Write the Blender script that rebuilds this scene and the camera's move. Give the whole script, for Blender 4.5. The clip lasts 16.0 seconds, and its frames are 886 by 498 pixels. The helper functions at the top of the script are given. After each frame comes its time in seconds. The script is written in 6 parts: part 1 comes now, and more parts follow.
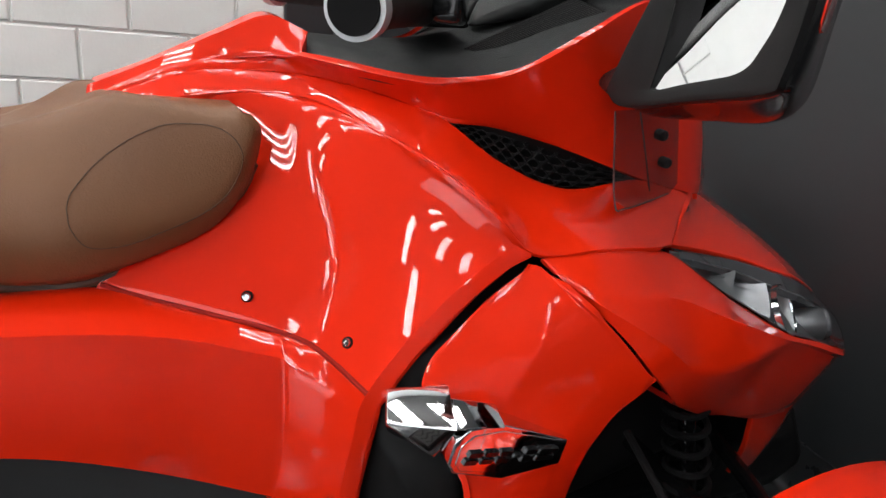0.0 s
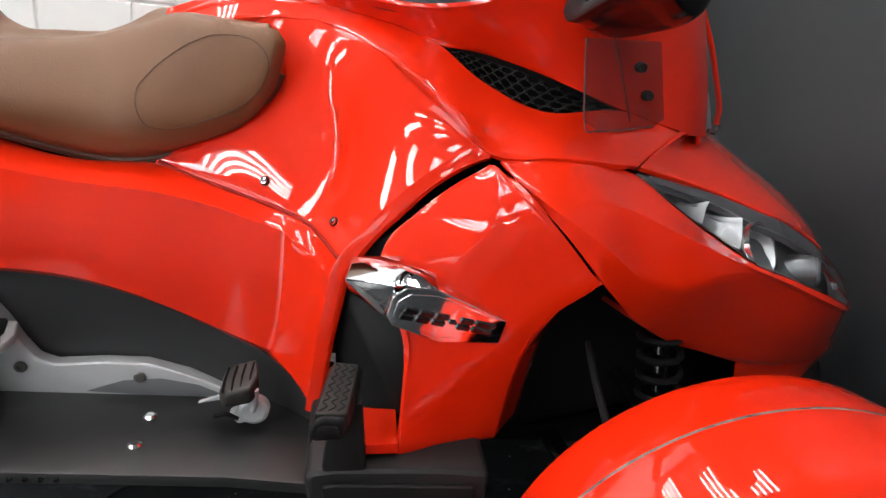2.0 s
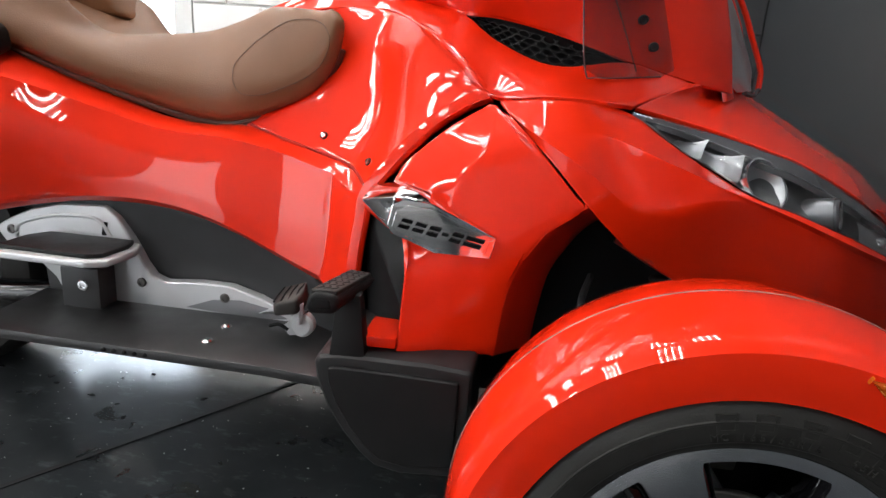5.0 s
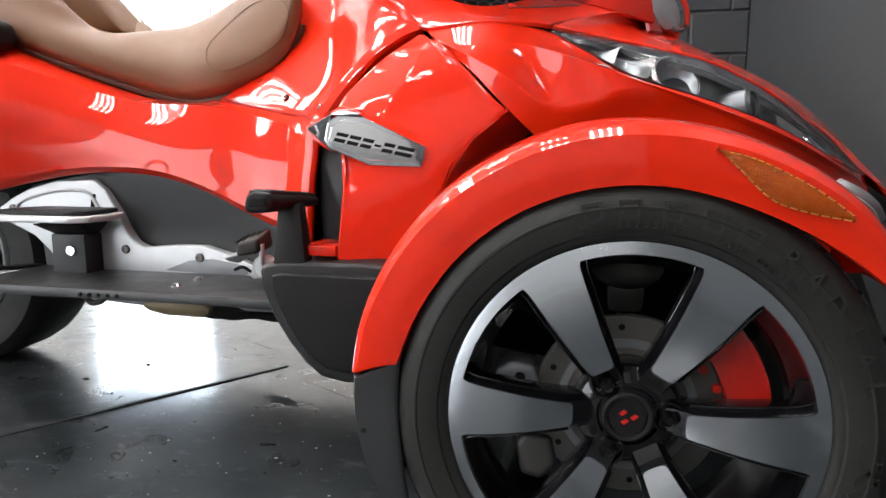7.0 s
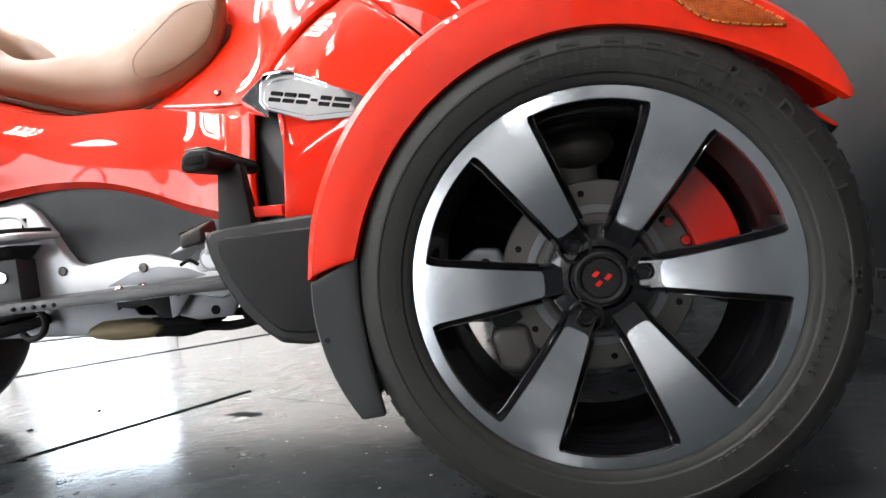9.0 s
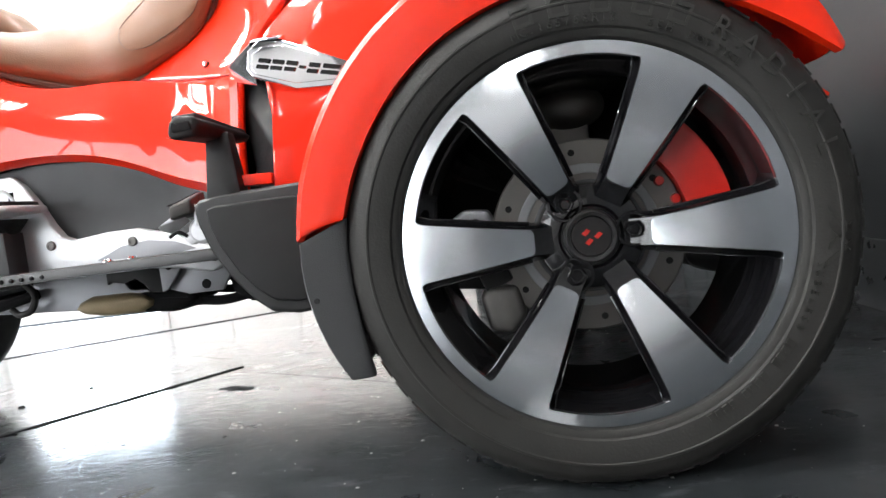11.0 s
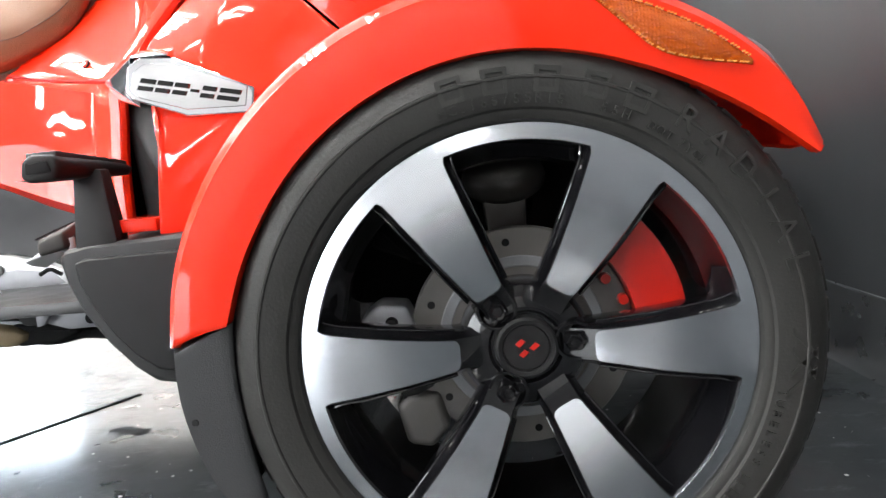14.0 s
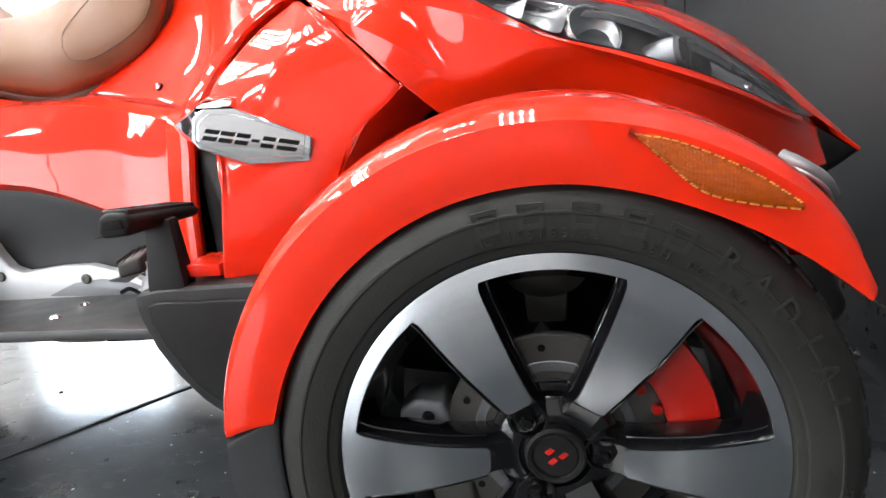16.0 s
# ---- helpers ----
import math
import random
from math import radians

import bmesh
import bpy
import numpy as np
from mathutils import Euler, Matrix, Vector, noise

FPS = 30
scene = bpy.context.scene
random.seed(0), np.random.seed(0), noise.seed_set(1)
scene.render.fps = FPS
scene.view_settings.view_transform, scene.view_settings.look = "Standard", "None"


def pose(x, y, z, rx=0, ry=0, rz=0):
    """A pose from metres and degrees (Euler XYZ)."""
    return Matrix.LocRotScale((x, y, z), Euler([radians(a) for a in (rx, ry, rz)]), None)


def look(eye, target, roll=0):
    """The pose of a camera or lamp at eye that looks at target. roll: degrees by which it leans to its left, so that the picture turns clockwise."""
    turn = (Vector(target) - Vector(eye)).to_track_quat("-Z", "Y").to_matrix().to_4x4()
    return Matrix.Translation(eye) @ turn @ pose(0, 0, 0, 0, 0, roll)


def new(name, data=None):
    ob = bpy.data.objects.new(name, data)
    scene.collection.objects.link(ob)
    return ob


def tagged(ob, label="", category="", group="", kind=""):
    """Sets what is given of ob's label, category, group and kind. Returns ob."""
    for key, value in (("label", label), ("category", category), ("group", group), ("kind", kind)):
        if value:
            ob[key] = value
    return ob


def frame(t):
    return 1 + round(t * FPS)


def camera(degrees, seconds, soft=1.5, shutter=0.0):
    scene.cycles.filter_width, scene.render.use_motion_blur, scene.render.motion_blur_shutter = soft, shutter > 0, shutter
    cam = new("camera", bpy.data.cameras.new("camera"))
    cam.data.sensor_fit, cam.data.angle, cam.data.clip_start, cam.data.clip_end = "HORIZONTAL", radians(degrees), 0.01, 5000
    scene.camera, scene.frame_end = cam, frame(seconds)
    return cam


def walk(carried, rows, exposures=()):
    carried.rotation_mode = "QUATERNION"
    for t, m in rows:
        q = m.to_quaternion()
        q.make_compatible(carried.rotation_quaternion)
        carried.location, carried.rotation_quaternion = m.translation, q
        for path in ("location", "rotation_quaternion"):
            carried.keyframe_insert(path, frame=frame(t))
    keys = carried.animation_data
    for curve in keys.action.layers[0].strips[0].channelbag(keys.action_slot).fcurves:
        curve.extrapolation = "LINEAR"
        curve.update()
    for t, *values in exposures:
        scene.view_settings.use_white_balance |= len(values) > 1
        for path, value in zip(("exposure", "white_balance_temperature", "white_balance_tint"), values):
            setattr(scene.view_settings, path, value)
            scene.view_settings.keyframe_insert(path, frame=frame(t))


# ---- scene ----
cam = camera(68.3, 16.0)

PATH = [
    (0, (-0.756, -0.206, 1.089), (-0.021, 1.506, 0.363), 6.7),
    (0.5, (-0.736, -0.289, 1.08), (-0.067, 1.454, 0.364), 7.8),
    (1, (-0.7, -0.347, 1.064), (-0.121, 1.43, 0.353), 8.6),
    (1.5, (-0.63, -0.403, 1.033), (-0.165, 1.409, 0.327), 8.4),
    (2, (-0.557, -0.446, 1.001), (-0.244, 1.395, 0.283), 7.2),
    (2.5, (-0.494, -0.459, 0.971), (-0.32, 1.394, 0.239), 6.2),
    (3, (-0.467, -0.474, 0.957), (-0.398, 1.38, 0.21), 5.6),
    (5.5, (-0.199, -0.674, 0.804), (-0.59, 1.221, 0.296), 2.5),
    (6, (-0.132, -0.7, 0.73), (-0.643, 1.181, 0.281), 1.3),
    (6.5, (-0.096, -0.731, 0.641), (-0.533, 1.185, 0.268), 1.1),
    (7, (-0.062, -0.727, 0.579), (-0.469, 1.21, 0.285), 0.1),
    (7.5, (-0.038, -0.732, 0.515), (-0.375, 1.227, 0.292), -1.6),
    (8, (-0.042, -0.73, 0.448), (-0.354, 1.238, 0.279), -4.2),
    (8.5, (-0.052, -0.722, 0.388), (-0.339, 1.254, 0.276), -5.8),
    (9, (-0.07, -0.717, 0.352), (-0.343, 1.263, 0.289), -7.2),
    (11.5, (-0.069, -0.711, 0.321), (-0.324, 1.269, 0.209), -7.5),
    (12, (-0.066, -0.671, 0.323), (-0.304, 1.311, 0.212), -7.4),
    (12.5, (-0.058, -0.611, 0.326), (-0.249, 1.377, 0.215), -7.2),
    (13, (-0.052, -0.582, 0.352), (-0.19, 1.409, 0.219), -6.8),
    (13.5, (-0.044, -0.578, 0.404), (-0.134, 1.41, 0.208), -6.4),
    (14, (-0.048, -0.578, 0.455), (-0.117, 1.404, 0.196), -6.0),
    (14.5, (-0.03, -0.582, 0.505), (-0.199, 1.385, 0.188), -6.0),
    (15, (-0.011, -0.583, 0.545), (-0.248, 1.37, 0.183), -5.7),
    (15.5, (-0.004, -0.568, 0.584), (-0.289, 1.371, 0.188), -5.3),
    (16, (0.001, -0.558, 0.62), (-0.308, 1.368, 0.181), -5.2),
]
EXPOSURES = [(0, -1.65), (1.5, -1.34), (3, -1.11), (5.5, -.99), (7.5, -.40), (9, -.14), (12.5, .24), (14.5, .40), (16, -.06)]

walk(cam, [(t, look(eye, target, roll)) for t, eye, target, roll in PATH], EXPOSURES)

# ---- light ----
world = bpy.data.worlds.new("world")
scene.world = world
world.use_nodes = True
world.node_tree.nodes["Background"].inputs[0].default_value = (0.75, 0.87, 1.0, 1)
world.node_tree.nodes["Background"].inputs[1].default_value = 0.3


# ---- materials ----
def material(name, colour, rough=0.5, metal=0.0, coat=0.0, second=None, scale=8.0, amount=0.5, bump=0.0, bump_scale=200.0,
             rough_var=0.0, spec=0.5, detail=6.0, stretch=None, coat_rough=0.02):
    m = bpy.data.materials.new(name)
    m.use_nodes = True
    nt = m.node_tree
    b = nt.nodes["Principled BSDF"]
    b.inputs["Base Color"].default_value = (*colour, 1)
    b.inputs["Roughness"].default_value = rough
    b.inputs["Metallic"].default_value = metal
    b.inputs["Coat Weight"].default_value = coat
    b.inputs["Coat Roughness"].default_value = coat_rough
    b.inputs["Specular IOR Level"].default_value = spec
    co = nt.nodes.new("ShaderNodeTexCoord")
    src = co.outputs["Object"]
    if stretch:
        mp = nt.nodes.new("ShaderNodeMapping")
        mp.inputs["Scale"].default_value = stretch
        nt.links.new(src, mp.inputs["Vector"])
        src = mp.outputs["Vector"]
    if second:
        n = nt.nodes.new("ShaderNodeTexNoise")
        n.inputs["Scale"].default_value, n.inputs["Detail"].default_value = scale, detail
        r = nt.nodes.new("ShaderNodeMapRange")
        r.inputs["From Min"].default_value, r.inputs["From Max"].default_value = 0.35, 0.7
        r.inputs["To Max"].default_value = amount
        mix = nt.nodes.new("ShaderNodeMix")
        mix.data_type = "RGBA"
        mix.inputs["A"].default_value, mix.inputs["B"].default_value = (*colour, 1), (*second, 1)
        nt.links.new(src, n.inputs["Vector"])
        nt.links.new(n.outputs["Fac"], r.inputs["Value"])
        nt.links.new(r.outputs["Result"], mix.inputs["Factor"])
        nt.links.new(mix.outputs["Result"], b.inputs["Base Color"])
    if rough_var:
        n2 = nt.nodes.new("ShaderNodeTexNoise")
        n2.inputs["Scale"].default_value, n2.inputs["Detail"].default_value = scale * 2.3, 5.0
        r2 = nt.nodes.new("ShaderNodeMapRange")
        r2.inputs["From Min"].default_value, r2.inputs["From Max"].default_value = 0.3, 0.7
        r2.inputs["To Min"].default_value, r2.inputs["To Max"].default_value = max(rough - rough_var, 0.0), rough + rough_var
        nt.links.new(src, n2.inputs["Vector"])
        nt.links.new(n2.outputs["Fac"], r2.inputs["Value"])
        nt.links.new(r2.outputs["Result"], b.inputs["Roughness"])
    if bump:
        n3 = nt.nodes.new("ShaderNodeTexNoise")
        n3.inputs["Scale"].default_value, n3.inputs["Detail"].default_value = bump_scale, 3.0
        bp = nt.nodes.new("ShaderNodeBump")
        bp.inputs["Strength"].default_value, bp.inputs["Distance"].default_value = bump, 0.001
        nt.links.new(src, n3.inputs["Vector"])
        nt.links.new(n3.outputs["Fac"], bp.inputs["Height"])
        nt.links.new(bp.outputs["Normal"], b.inputs["Normal"])
    return m


def glass_material(name, colour, rough=0.0):
    """A thin clear shell: see-through, with gloss that grows at grazing angles."""
    m = bpy.data.materials.new(name)
    m.use_nodes = True
    nt = m.node_tree
    nt.nodes.remove(nt.nodes["Principled BSDF"])
    clear, gloss, mix, fre, steep, share = (nt.nodes.new(k) for k in ("ShaderNodeBsdfTransparent", "ShaderNodeBsdfGlossy", "ShaderNodeMixShader", "ShaderNodeLayerWeight", "ShaderNodeMath", "ShaderNodeMapRange"))
    clear.inputs["Color"].default_value = (*colour, 1)
    gloss.inputs["Roughness"].default_value = rough
    fre.inputs["Blend"].default_value = 0.5
    steep.operation, steep.inputs[1].default_value = "POWER", 4.0
    share.inputs["To Min"].default_value, share.inputs["To Max"].default_value = 0.045, 0.8
    nt.links.new(fre.outputs["Facing"], steep.inputs[0])
    nt.links.new(steep.outputs[0], share.inputs["Value"])
    nt.links.new(share.outputs["Result"], mix.inputs["Fac"])
    nt.links.new(clear.outputs[0], mix.inputs[1])
    nt.links.new(gloss.outputs[0], mix.inputs[2])
    nt.links.new(mix.outputs[0], nt.nodes["Material Output"].inputs["Surface"])
    return m


def lamp_material(name, colour, strength):
    m = bpy.data.materials.new(name)
    m.use_nodes = True
    b = m.node_tree.nodes["Principled BSDF"]
    b.inputs["Base Color"].default_value = (*colour, 1)
    b.inputs["Emission Color"].default_value = (*colour, 1)
    b.inputs["Emission Strength"].default_value = strength
    return m


RED = material("red_paint", (0.78, 0.021, 0.002), 0.5, 0, 1.0, (0.73, 0.018, 0.002), 3.0, 0.6, spec=0.08)
RED.node_tree.nodes["Principled BSDF"].inputs["Coat IOR"].default_value = 1.5
# darker copy of the body red, with the underside's shade in its colour
RED_INNER = material("red_paint_shaded", (0.42, 0.010, 0.004), 0.35, 0, 0.3)
BLACK = material("black_plastic", (0.009, 0.009, 0.0095), 0.45, 0, 0, (0.014, 0.014, 0.0145), 14, 0.7, 0.35, 900, 0.06, spec=0.18)
TRIM = material("dark_grey_plastic", (0.028, 0.029, 0.031), 0.5, 0, 0, (0.036, 0.036, 0.038), 9, 0.6, 0.4, 700, 0.06)
SCOOP = material("charcoal_black_plastic", (0.0135, 0.0137, 0.0145), 0.5, 0, 0, (0.018, 0.018, 0.019), 10, 0.6, 0.35, 800, 0.06, spec=0.3)
GLOSS = material("gloss_black", (0.0045, 0.0045, 0.005), 0.14, 0, 0.25, spec=0.35)
BARREL = material("satin_black_barrel", (0.0045, 0.0045, 0.005), 0.22, 0, 0.8, spec=0.4, coat_rough=0.06)
DEEP = material("matt_black", (0.0045, 0.0045, 0.005), 0.8, spec=0.2)
CHROME = material("chrome", (0.82, 0.83, 0.85), 0.05, 1.0)
SILVER = material("silver_paint", (0.56, 0.57, 0.585), 0.36, 0.25, 0.2, (0.50, 0.51, 0.525), 20, 0.5, 0.06, 400)
ALLOY = material("machined_alloy", (0.62, 0.65, 0.69), 0.22, 1.0, 0, (0.56, 0.59, 0.63), 3, 0.5, detail=1.0)
# turned on a lathe: the fine grooves run round the axle, so the gloss spreads along the radius
turned = ALLOY.node_tree
turn_at, turn_from, turn_flat, turn_unit = (turned.nodes.new(k) for k in ("ShaderNodeNewGeometry", "ShaderNodeVectorMath", "ShaderNodeVectorMath", "ShaderNodeVectorMath"))
turn_from.operation, turn_from.inputs[1].default_value = "SUBTRACT", (0.0, 0.0, 0.275)
turn_flat.operation, turn_flat.inputs[1].default_value = "MULTIPLY", (1.0, 0.0, 1.0)
turn_unit.operation = "NORMALIZE"
turned.links.new(turn_at.outputs["Position"], turn_from.inputs[0])
turned.links.new(turn_from.outputs[0], turn_flat.inputs[0])
turned.links.new(turn_flat.outputs[0], turn_unit.inputs[0])
turned.links.new(turn_unit.outputs[0], turned.nodes["Principled BSDF"].inputs["Tangent"])
turned.nodes["Principled BSDF"].inputs["Anisotropic"].default_value = 0.6
WHEEL_BLACK = material("wheel_gloss_black", (0.004, 0.004, 0.0048), 0.25, 0, 1.0, spec=0.1, coat_rough=0.02)
# a touch lighter than the tyre, for the lit edges of its letters
LETTER = material("lit_raised_rubber", (0.016, 0.0155, 0.0145), 0.5, 0, 0, (0.022, 0.021, 0.0195), 40, 0.6, spec=0.4)
STEEL = material("worn_steel", (0.12, 0.115, 0.11), 0.42, 0.6, 0, (0.13, 0.12, 0.11), 30, 0.7, 0.2, 300, 0.08)
CAST = material("cast_aluminium", (0.20, 0.205, 0.215), 0.45, 0.5, 0, (0.2, 0.2, 0.22), 25, 0.6, 0.3, 500)
BOARD = material("satin_black_board", (0.013, 0.013, 0.0135), 0.38, 0, 0, (0.019, 0.019, 0.0195), 10, 0.7, 0.3, 700, 0.06, spec=0.5)
RUBBER = material("tyre_rubber", (0.0145, 0.0140, 0.0131), 0.6, 0, 0, (0.022, 0.0212, 0.0197), 12, 0.7, 0.25, 350, 0.08, spec=0.35)
LEATHER = material("brown_leather", (0.150, 0.064, 0.027), 0.46, 0, 0, (0.185, 0.086, 0.040), 7, 0.6, 0.6, 420, 0.08, spec=0.34)
PIPING = material("dark_brown_leather", (0.085, 0.045, 0.028), 0.5, 0, 0, None, bump=0.3, bump_scale=600)
SEAM = material("seam_thread", (0.075, 0.036, 0.018), 0.6)
PEGRUBBER = material("peg_rubber", (0.012, 0.010, 0.009), 0.6, 0, 0, (0.034, 0.027, 0.023), 30, 0.6, 0.3, 400)
BADGE_FACE = material("bright_chrome_face", (0.86, 0.87, 0.88), 0.07, 1.0)
AMBER_EDGE = material("amber_edge", (0.85, 0.36, 0.05), 0.3, 0, 0.4, (0.65, 0.20, 0.02), 400, 0.9)
SEAM_DUST = material("dusty_seam", (0.07, 0.055, 0.05), 0.8, 0, 0, (0.32, 0.29, 0.26), 45, 0.7)
CLEAR_EDGE = material("acrylic_edge", (0.11, 0.06, 0.06), 0.15)
AMBER = material("amber_plastic", (0.40, 0.060, 0.0006), 0.2, 0, 0.6, (0.52, 0.092, 0.001), 90, 0.5, 0.0, spec=0.4)
# moulded prism cells in the marker
cell_tree = AMBER.node_tree
cell_at, cell_grid, cell_bump = (cell_tree.nodes.new(k) for k in ("ShaderNodeTexCoord", "ShaderNodeTexVoronoi", "ShaderNodeBump"))
cell_grid.inputs["Scale"].default_value, cell_grid.inputs["Randomness"].default_value = 330.0, 0.25
cell_bump.inputs["Strength"].default_value, cell_bump.inputs["Distance"].default_value = 0.9, 0.0016
cell_tree.links.new(cell_at.outputs["Object"], cell_grid.inputs["Vector"])
cell_tree.links.new(cell_grid.outputs["Distance"], cell_bump.inputs["Height"])
cell_tree.links.new(cell_bump.outputs["Normal"], cell_tree.nodes["Principled BSDF"].inputs["Normal"])
LAMP_GREY = material("lamp_grey", (0.22, 0.225, 0.235), 0.36, 0.8, 0.0)
LAMP_BRIGHT = material("lamp_reflector_bowl", (0.42, 0.43, 0.44), 0.36, 0.92, 0, (0.38, 0.39, 0.40), 40, 0.5)
SEAM_RED = material("dull_red_seam", (0.30, 0.012, 0.006), 0.6, spec=0.15)
LAMP_SILVER = material("lamp_silver", (0.52, 0.53, 0.54), 0.38, 0.85, 0.0)
TAN = material("tan_heat_shield", (0.30, 0.23, 0.13), 0.5, 0.2, 0, (0.2, 0.15, 0.09), 18, 0.7)
RED_BRAKE = material("red_caliper_paint", (0.50, 0.013, 0.007), 0.3, 0, 0.5)
LENS = glass_material("clear_lens", (0.86, 0.875, 0.89), 0.01)
SMOKED = glass_material("smoked_acrylic", (0.74, 0.72, 0.72), 0.01)
BEZEL = material("lamp_bezel", (0.075, 0.075, 0.082), 0.25, 0.2, 0.3)
MIRROR = material("mirror_silver", (0.9, 0.92, 0.93), 0.0, 1.0)
DASH = material("dash_plastic", (0.013, 0.014, 0.0145), 0.5, 0, 0, (0.018, 0.0195, 0.020), 10, 0.6, 0.4, 900, 0.05, spec=0.28)
FLOOR = material("dark_sealed_floor", (0.013, 0.016, 0.018), 0.35, 0, 1.0, (0.036, 0.040, 0.043), 5.0, 0.8, 0.10, 14, 0.10, spec=0.15, detail=13, coat_rough=0.04)
FLOOR.node_tree.nodes["Principled BSDF"].inputs["Coat IOR"].default_value = 1.55
scuff_tree = FLOOR.node_tree
scuff_noise, scuff_range, scuff_place, scuff_where = (scuff_tree.nodes.new(k) for k in ("ShaderNodeTexNoise", "ShaderNodeMapRange", "ShaderNodeMapping", "ShaderNodeTexCoord"))
scuff_place.inputs["Scale"].default_value = (4.0, 9.0, 1.0)
scuff_place.inputs["Rotation"].default_value = (0, 0, 0.5)
scuff_noise.inputs["Scale"].default_value, scuff_noise.inputs["Detail"].default_value, scuff_noise.inputs["Roughness"].default_value = 2.0, 12.0, 0.7
scuff_range.inputs["From Min"].default_value, scuff_range.inputs["From Max"].default_value = 0.3, 0.8
scuff_range.inputs["To Min"].default_value, scuff_range.inputs["To Max"].default_value = 0.028, 0.095
scuff_tree.links.new(scuff_where.outputs["Object"], scuff_place.inputs["Vector"])
scuff_tree.links.new(scuff_place.outputs["Vector"], scuff_noise.inputs["Vector"])
scuff_tree.links.new(scuff_noise.outputs["Fac"], scuff_range.inputs["Value"])
scuff_tree.links.new(scuff_range.outputs["Result"], scuff_tree.nodes["Principled BSDF"].inputs["Coat Roughness"])
# shallow trowel waves in the sealer, and pale scuffs dragged over it
wave_noise, wave_bump = scuff_tree.nodes.new("ShaderNodeTexNoise"), scuff_tree.nodes.new("ShaderNodeBump")
wave_noise.inputs["Scale"].default_value, wave_noise.inputs["Detail"].default_value, wave_noise.inputs["Roughness"].default_value = 7.0, 6.0, 0.62
wave_bump.inputs["Strength"].default_value, wave_bump.inputs["Distance"].default_value = 0.32, 0.002
scuff_tree.links.new(scuff_place.outputs["Vector"], wave_noise.inputs["Vector"])
scuff_tree.links.new(wave_noise.outputs["Fac"], wave_bump.inputs["Height"])
scuff_tree.links.new(wave_bump.outputs["Normal"], scuff_tree.nodes["Principled BSDF"].inputs["Coat Normal"])
drag_noise, drag_range, drag_mix = (scuff_tree.nodes.new(k) for k in ("ShaderNodeTexNoise", "ShaderNodeMapRange", "ShaderNodeMix"))
drag_noise.inputs["Scale"].default_value, drag_noise.inputs["Detail"].default_value, drag_noise.inputs["Roughness"].default_value = 3.2, 14.0, 0.72
drag_range.inputs["From Min"].default_value, drag_range.inputs["From Max"].default_value, drag_range.inputs["To Max"].default_value = 0.56, 0.72, 0.75
drag_mix.data_type = "RGBA"
drag_mix.inputs["B"].default_value = (0.105, 0.115, 0.12, 1)
scuff_tree.links.new(scuff_tree.nodes["Principled BSDF"].inputs["Base Color"].links[0].from_socket, drag_mix.inputs["A"])
scuff_tree.links.new(scuff_place.outputs["Vector"], drag_noise.inputs["Vector"])
scuff_tree.links.new(drag_noise.outputs["Fac"], drag_range.inputs["Value"])
scuff_tree.links.new(drag_range.outputs["Result"], drag_mix.inputs["Factor"])
scuff_tree.links.new(drag_mix.outputs["Result"], scuff_tree.nodes["Principled BSDF"].inputs["Base Color"])
JOINT = material("floor_joint_filler", (0.008, 0.008, 0.009), 0.7)
WHITE_WALL = material("white_block_paint", (0.86, 0.87, 0.85), 0.45, 0, 0, (0.80, 0.81, 0.79), 6, 0.7, 0.5, 90, 0.05)
DARK_WALL = material("charcoal_block_paint", (0.028, 0.030, 0.033), 0.38, 0, 0, (0.022, 0.024, 0.026), 6, 0.7, 0.5, 90, 0.05)
COVE = material("cove_base_rubber", (0.024, 0.026, 0.028), 0.3, 0, 0, (0.03, 0.032, 0.034), 9, 0.6, 0.1, 60, 0.05)
DARK_PLASTER = material("charcoal_wall_paint", (0.0195, 0.0218, 0.0245), 0.5, 0, 0, (0.0175, 0.0195, 0.022), 1.5, 0.7, 0.08, 260, spec=0.7)
CEILING = material("grey_ceiling", (0.16, 0.16, 0.16), 0.8, 0, 0, (0.12, 0.12, 0.12), 4, 0.6)
PLAIN_WHITE = material("white_wall_paint", (0.78, 0.79, 0.78), 0.5, 0, 0, (0.72, 0.73, 0.72), 3, 0.6, 0.2, 80)
GREY_WALL = material("grey_wall_paint", (0.48, 0.48, 0.485), 0.5, 0, 0, (0.43, 0.43, 0.435), 3, 0.6, 0.2, 80)
TUBE = lamp_material("fluorescent_tube", (1.0, 0.99, 0.97), 86.0)
DAYLIGHT = lamp_material("overcast_daylight", (0.94, 0.97, 1.0), 5.5)
DAYLIGHT_NEAR = lamp_material("bright_daylight", (0.86, 0.93, 1.0), 16.0)
DUST = material("pale_grit", (0.45, 0.45, 0.43), 0.8)

CY = 0.80          # centre line of the vehicle
WHERE = {}


# ---- mesh helpers ----
def mesh_of(verts, faces, smooth=True, sharp=35.0):
    me = bpy.data.meshes.new("mesh")
    me.from_pydata([tuple(float(c) for c in v) for v in verts], [], [tuple(int(i) for i in f) for f in faces])
    bm = bmesh.new()
    bm.from_mesh(me)
    bmesh.ops.remove_doubles(bm, verts=bm.verts, dist=1e-5)
    bmesh.ops.dissolve_degenerate(bm, dist=1e-6, edges=bm.edges)
    bmesh.ops.recalc_face_normals(bm, faces=bm.faces)
    bm.to_mesh(me)
    bm.free()
    me.polygons.foreach_set("use_smooth", [smooth] * len(me.polygons))
    if smooth:
        me.set_sharp_from_angle(angle=radians(sharp))
    return me


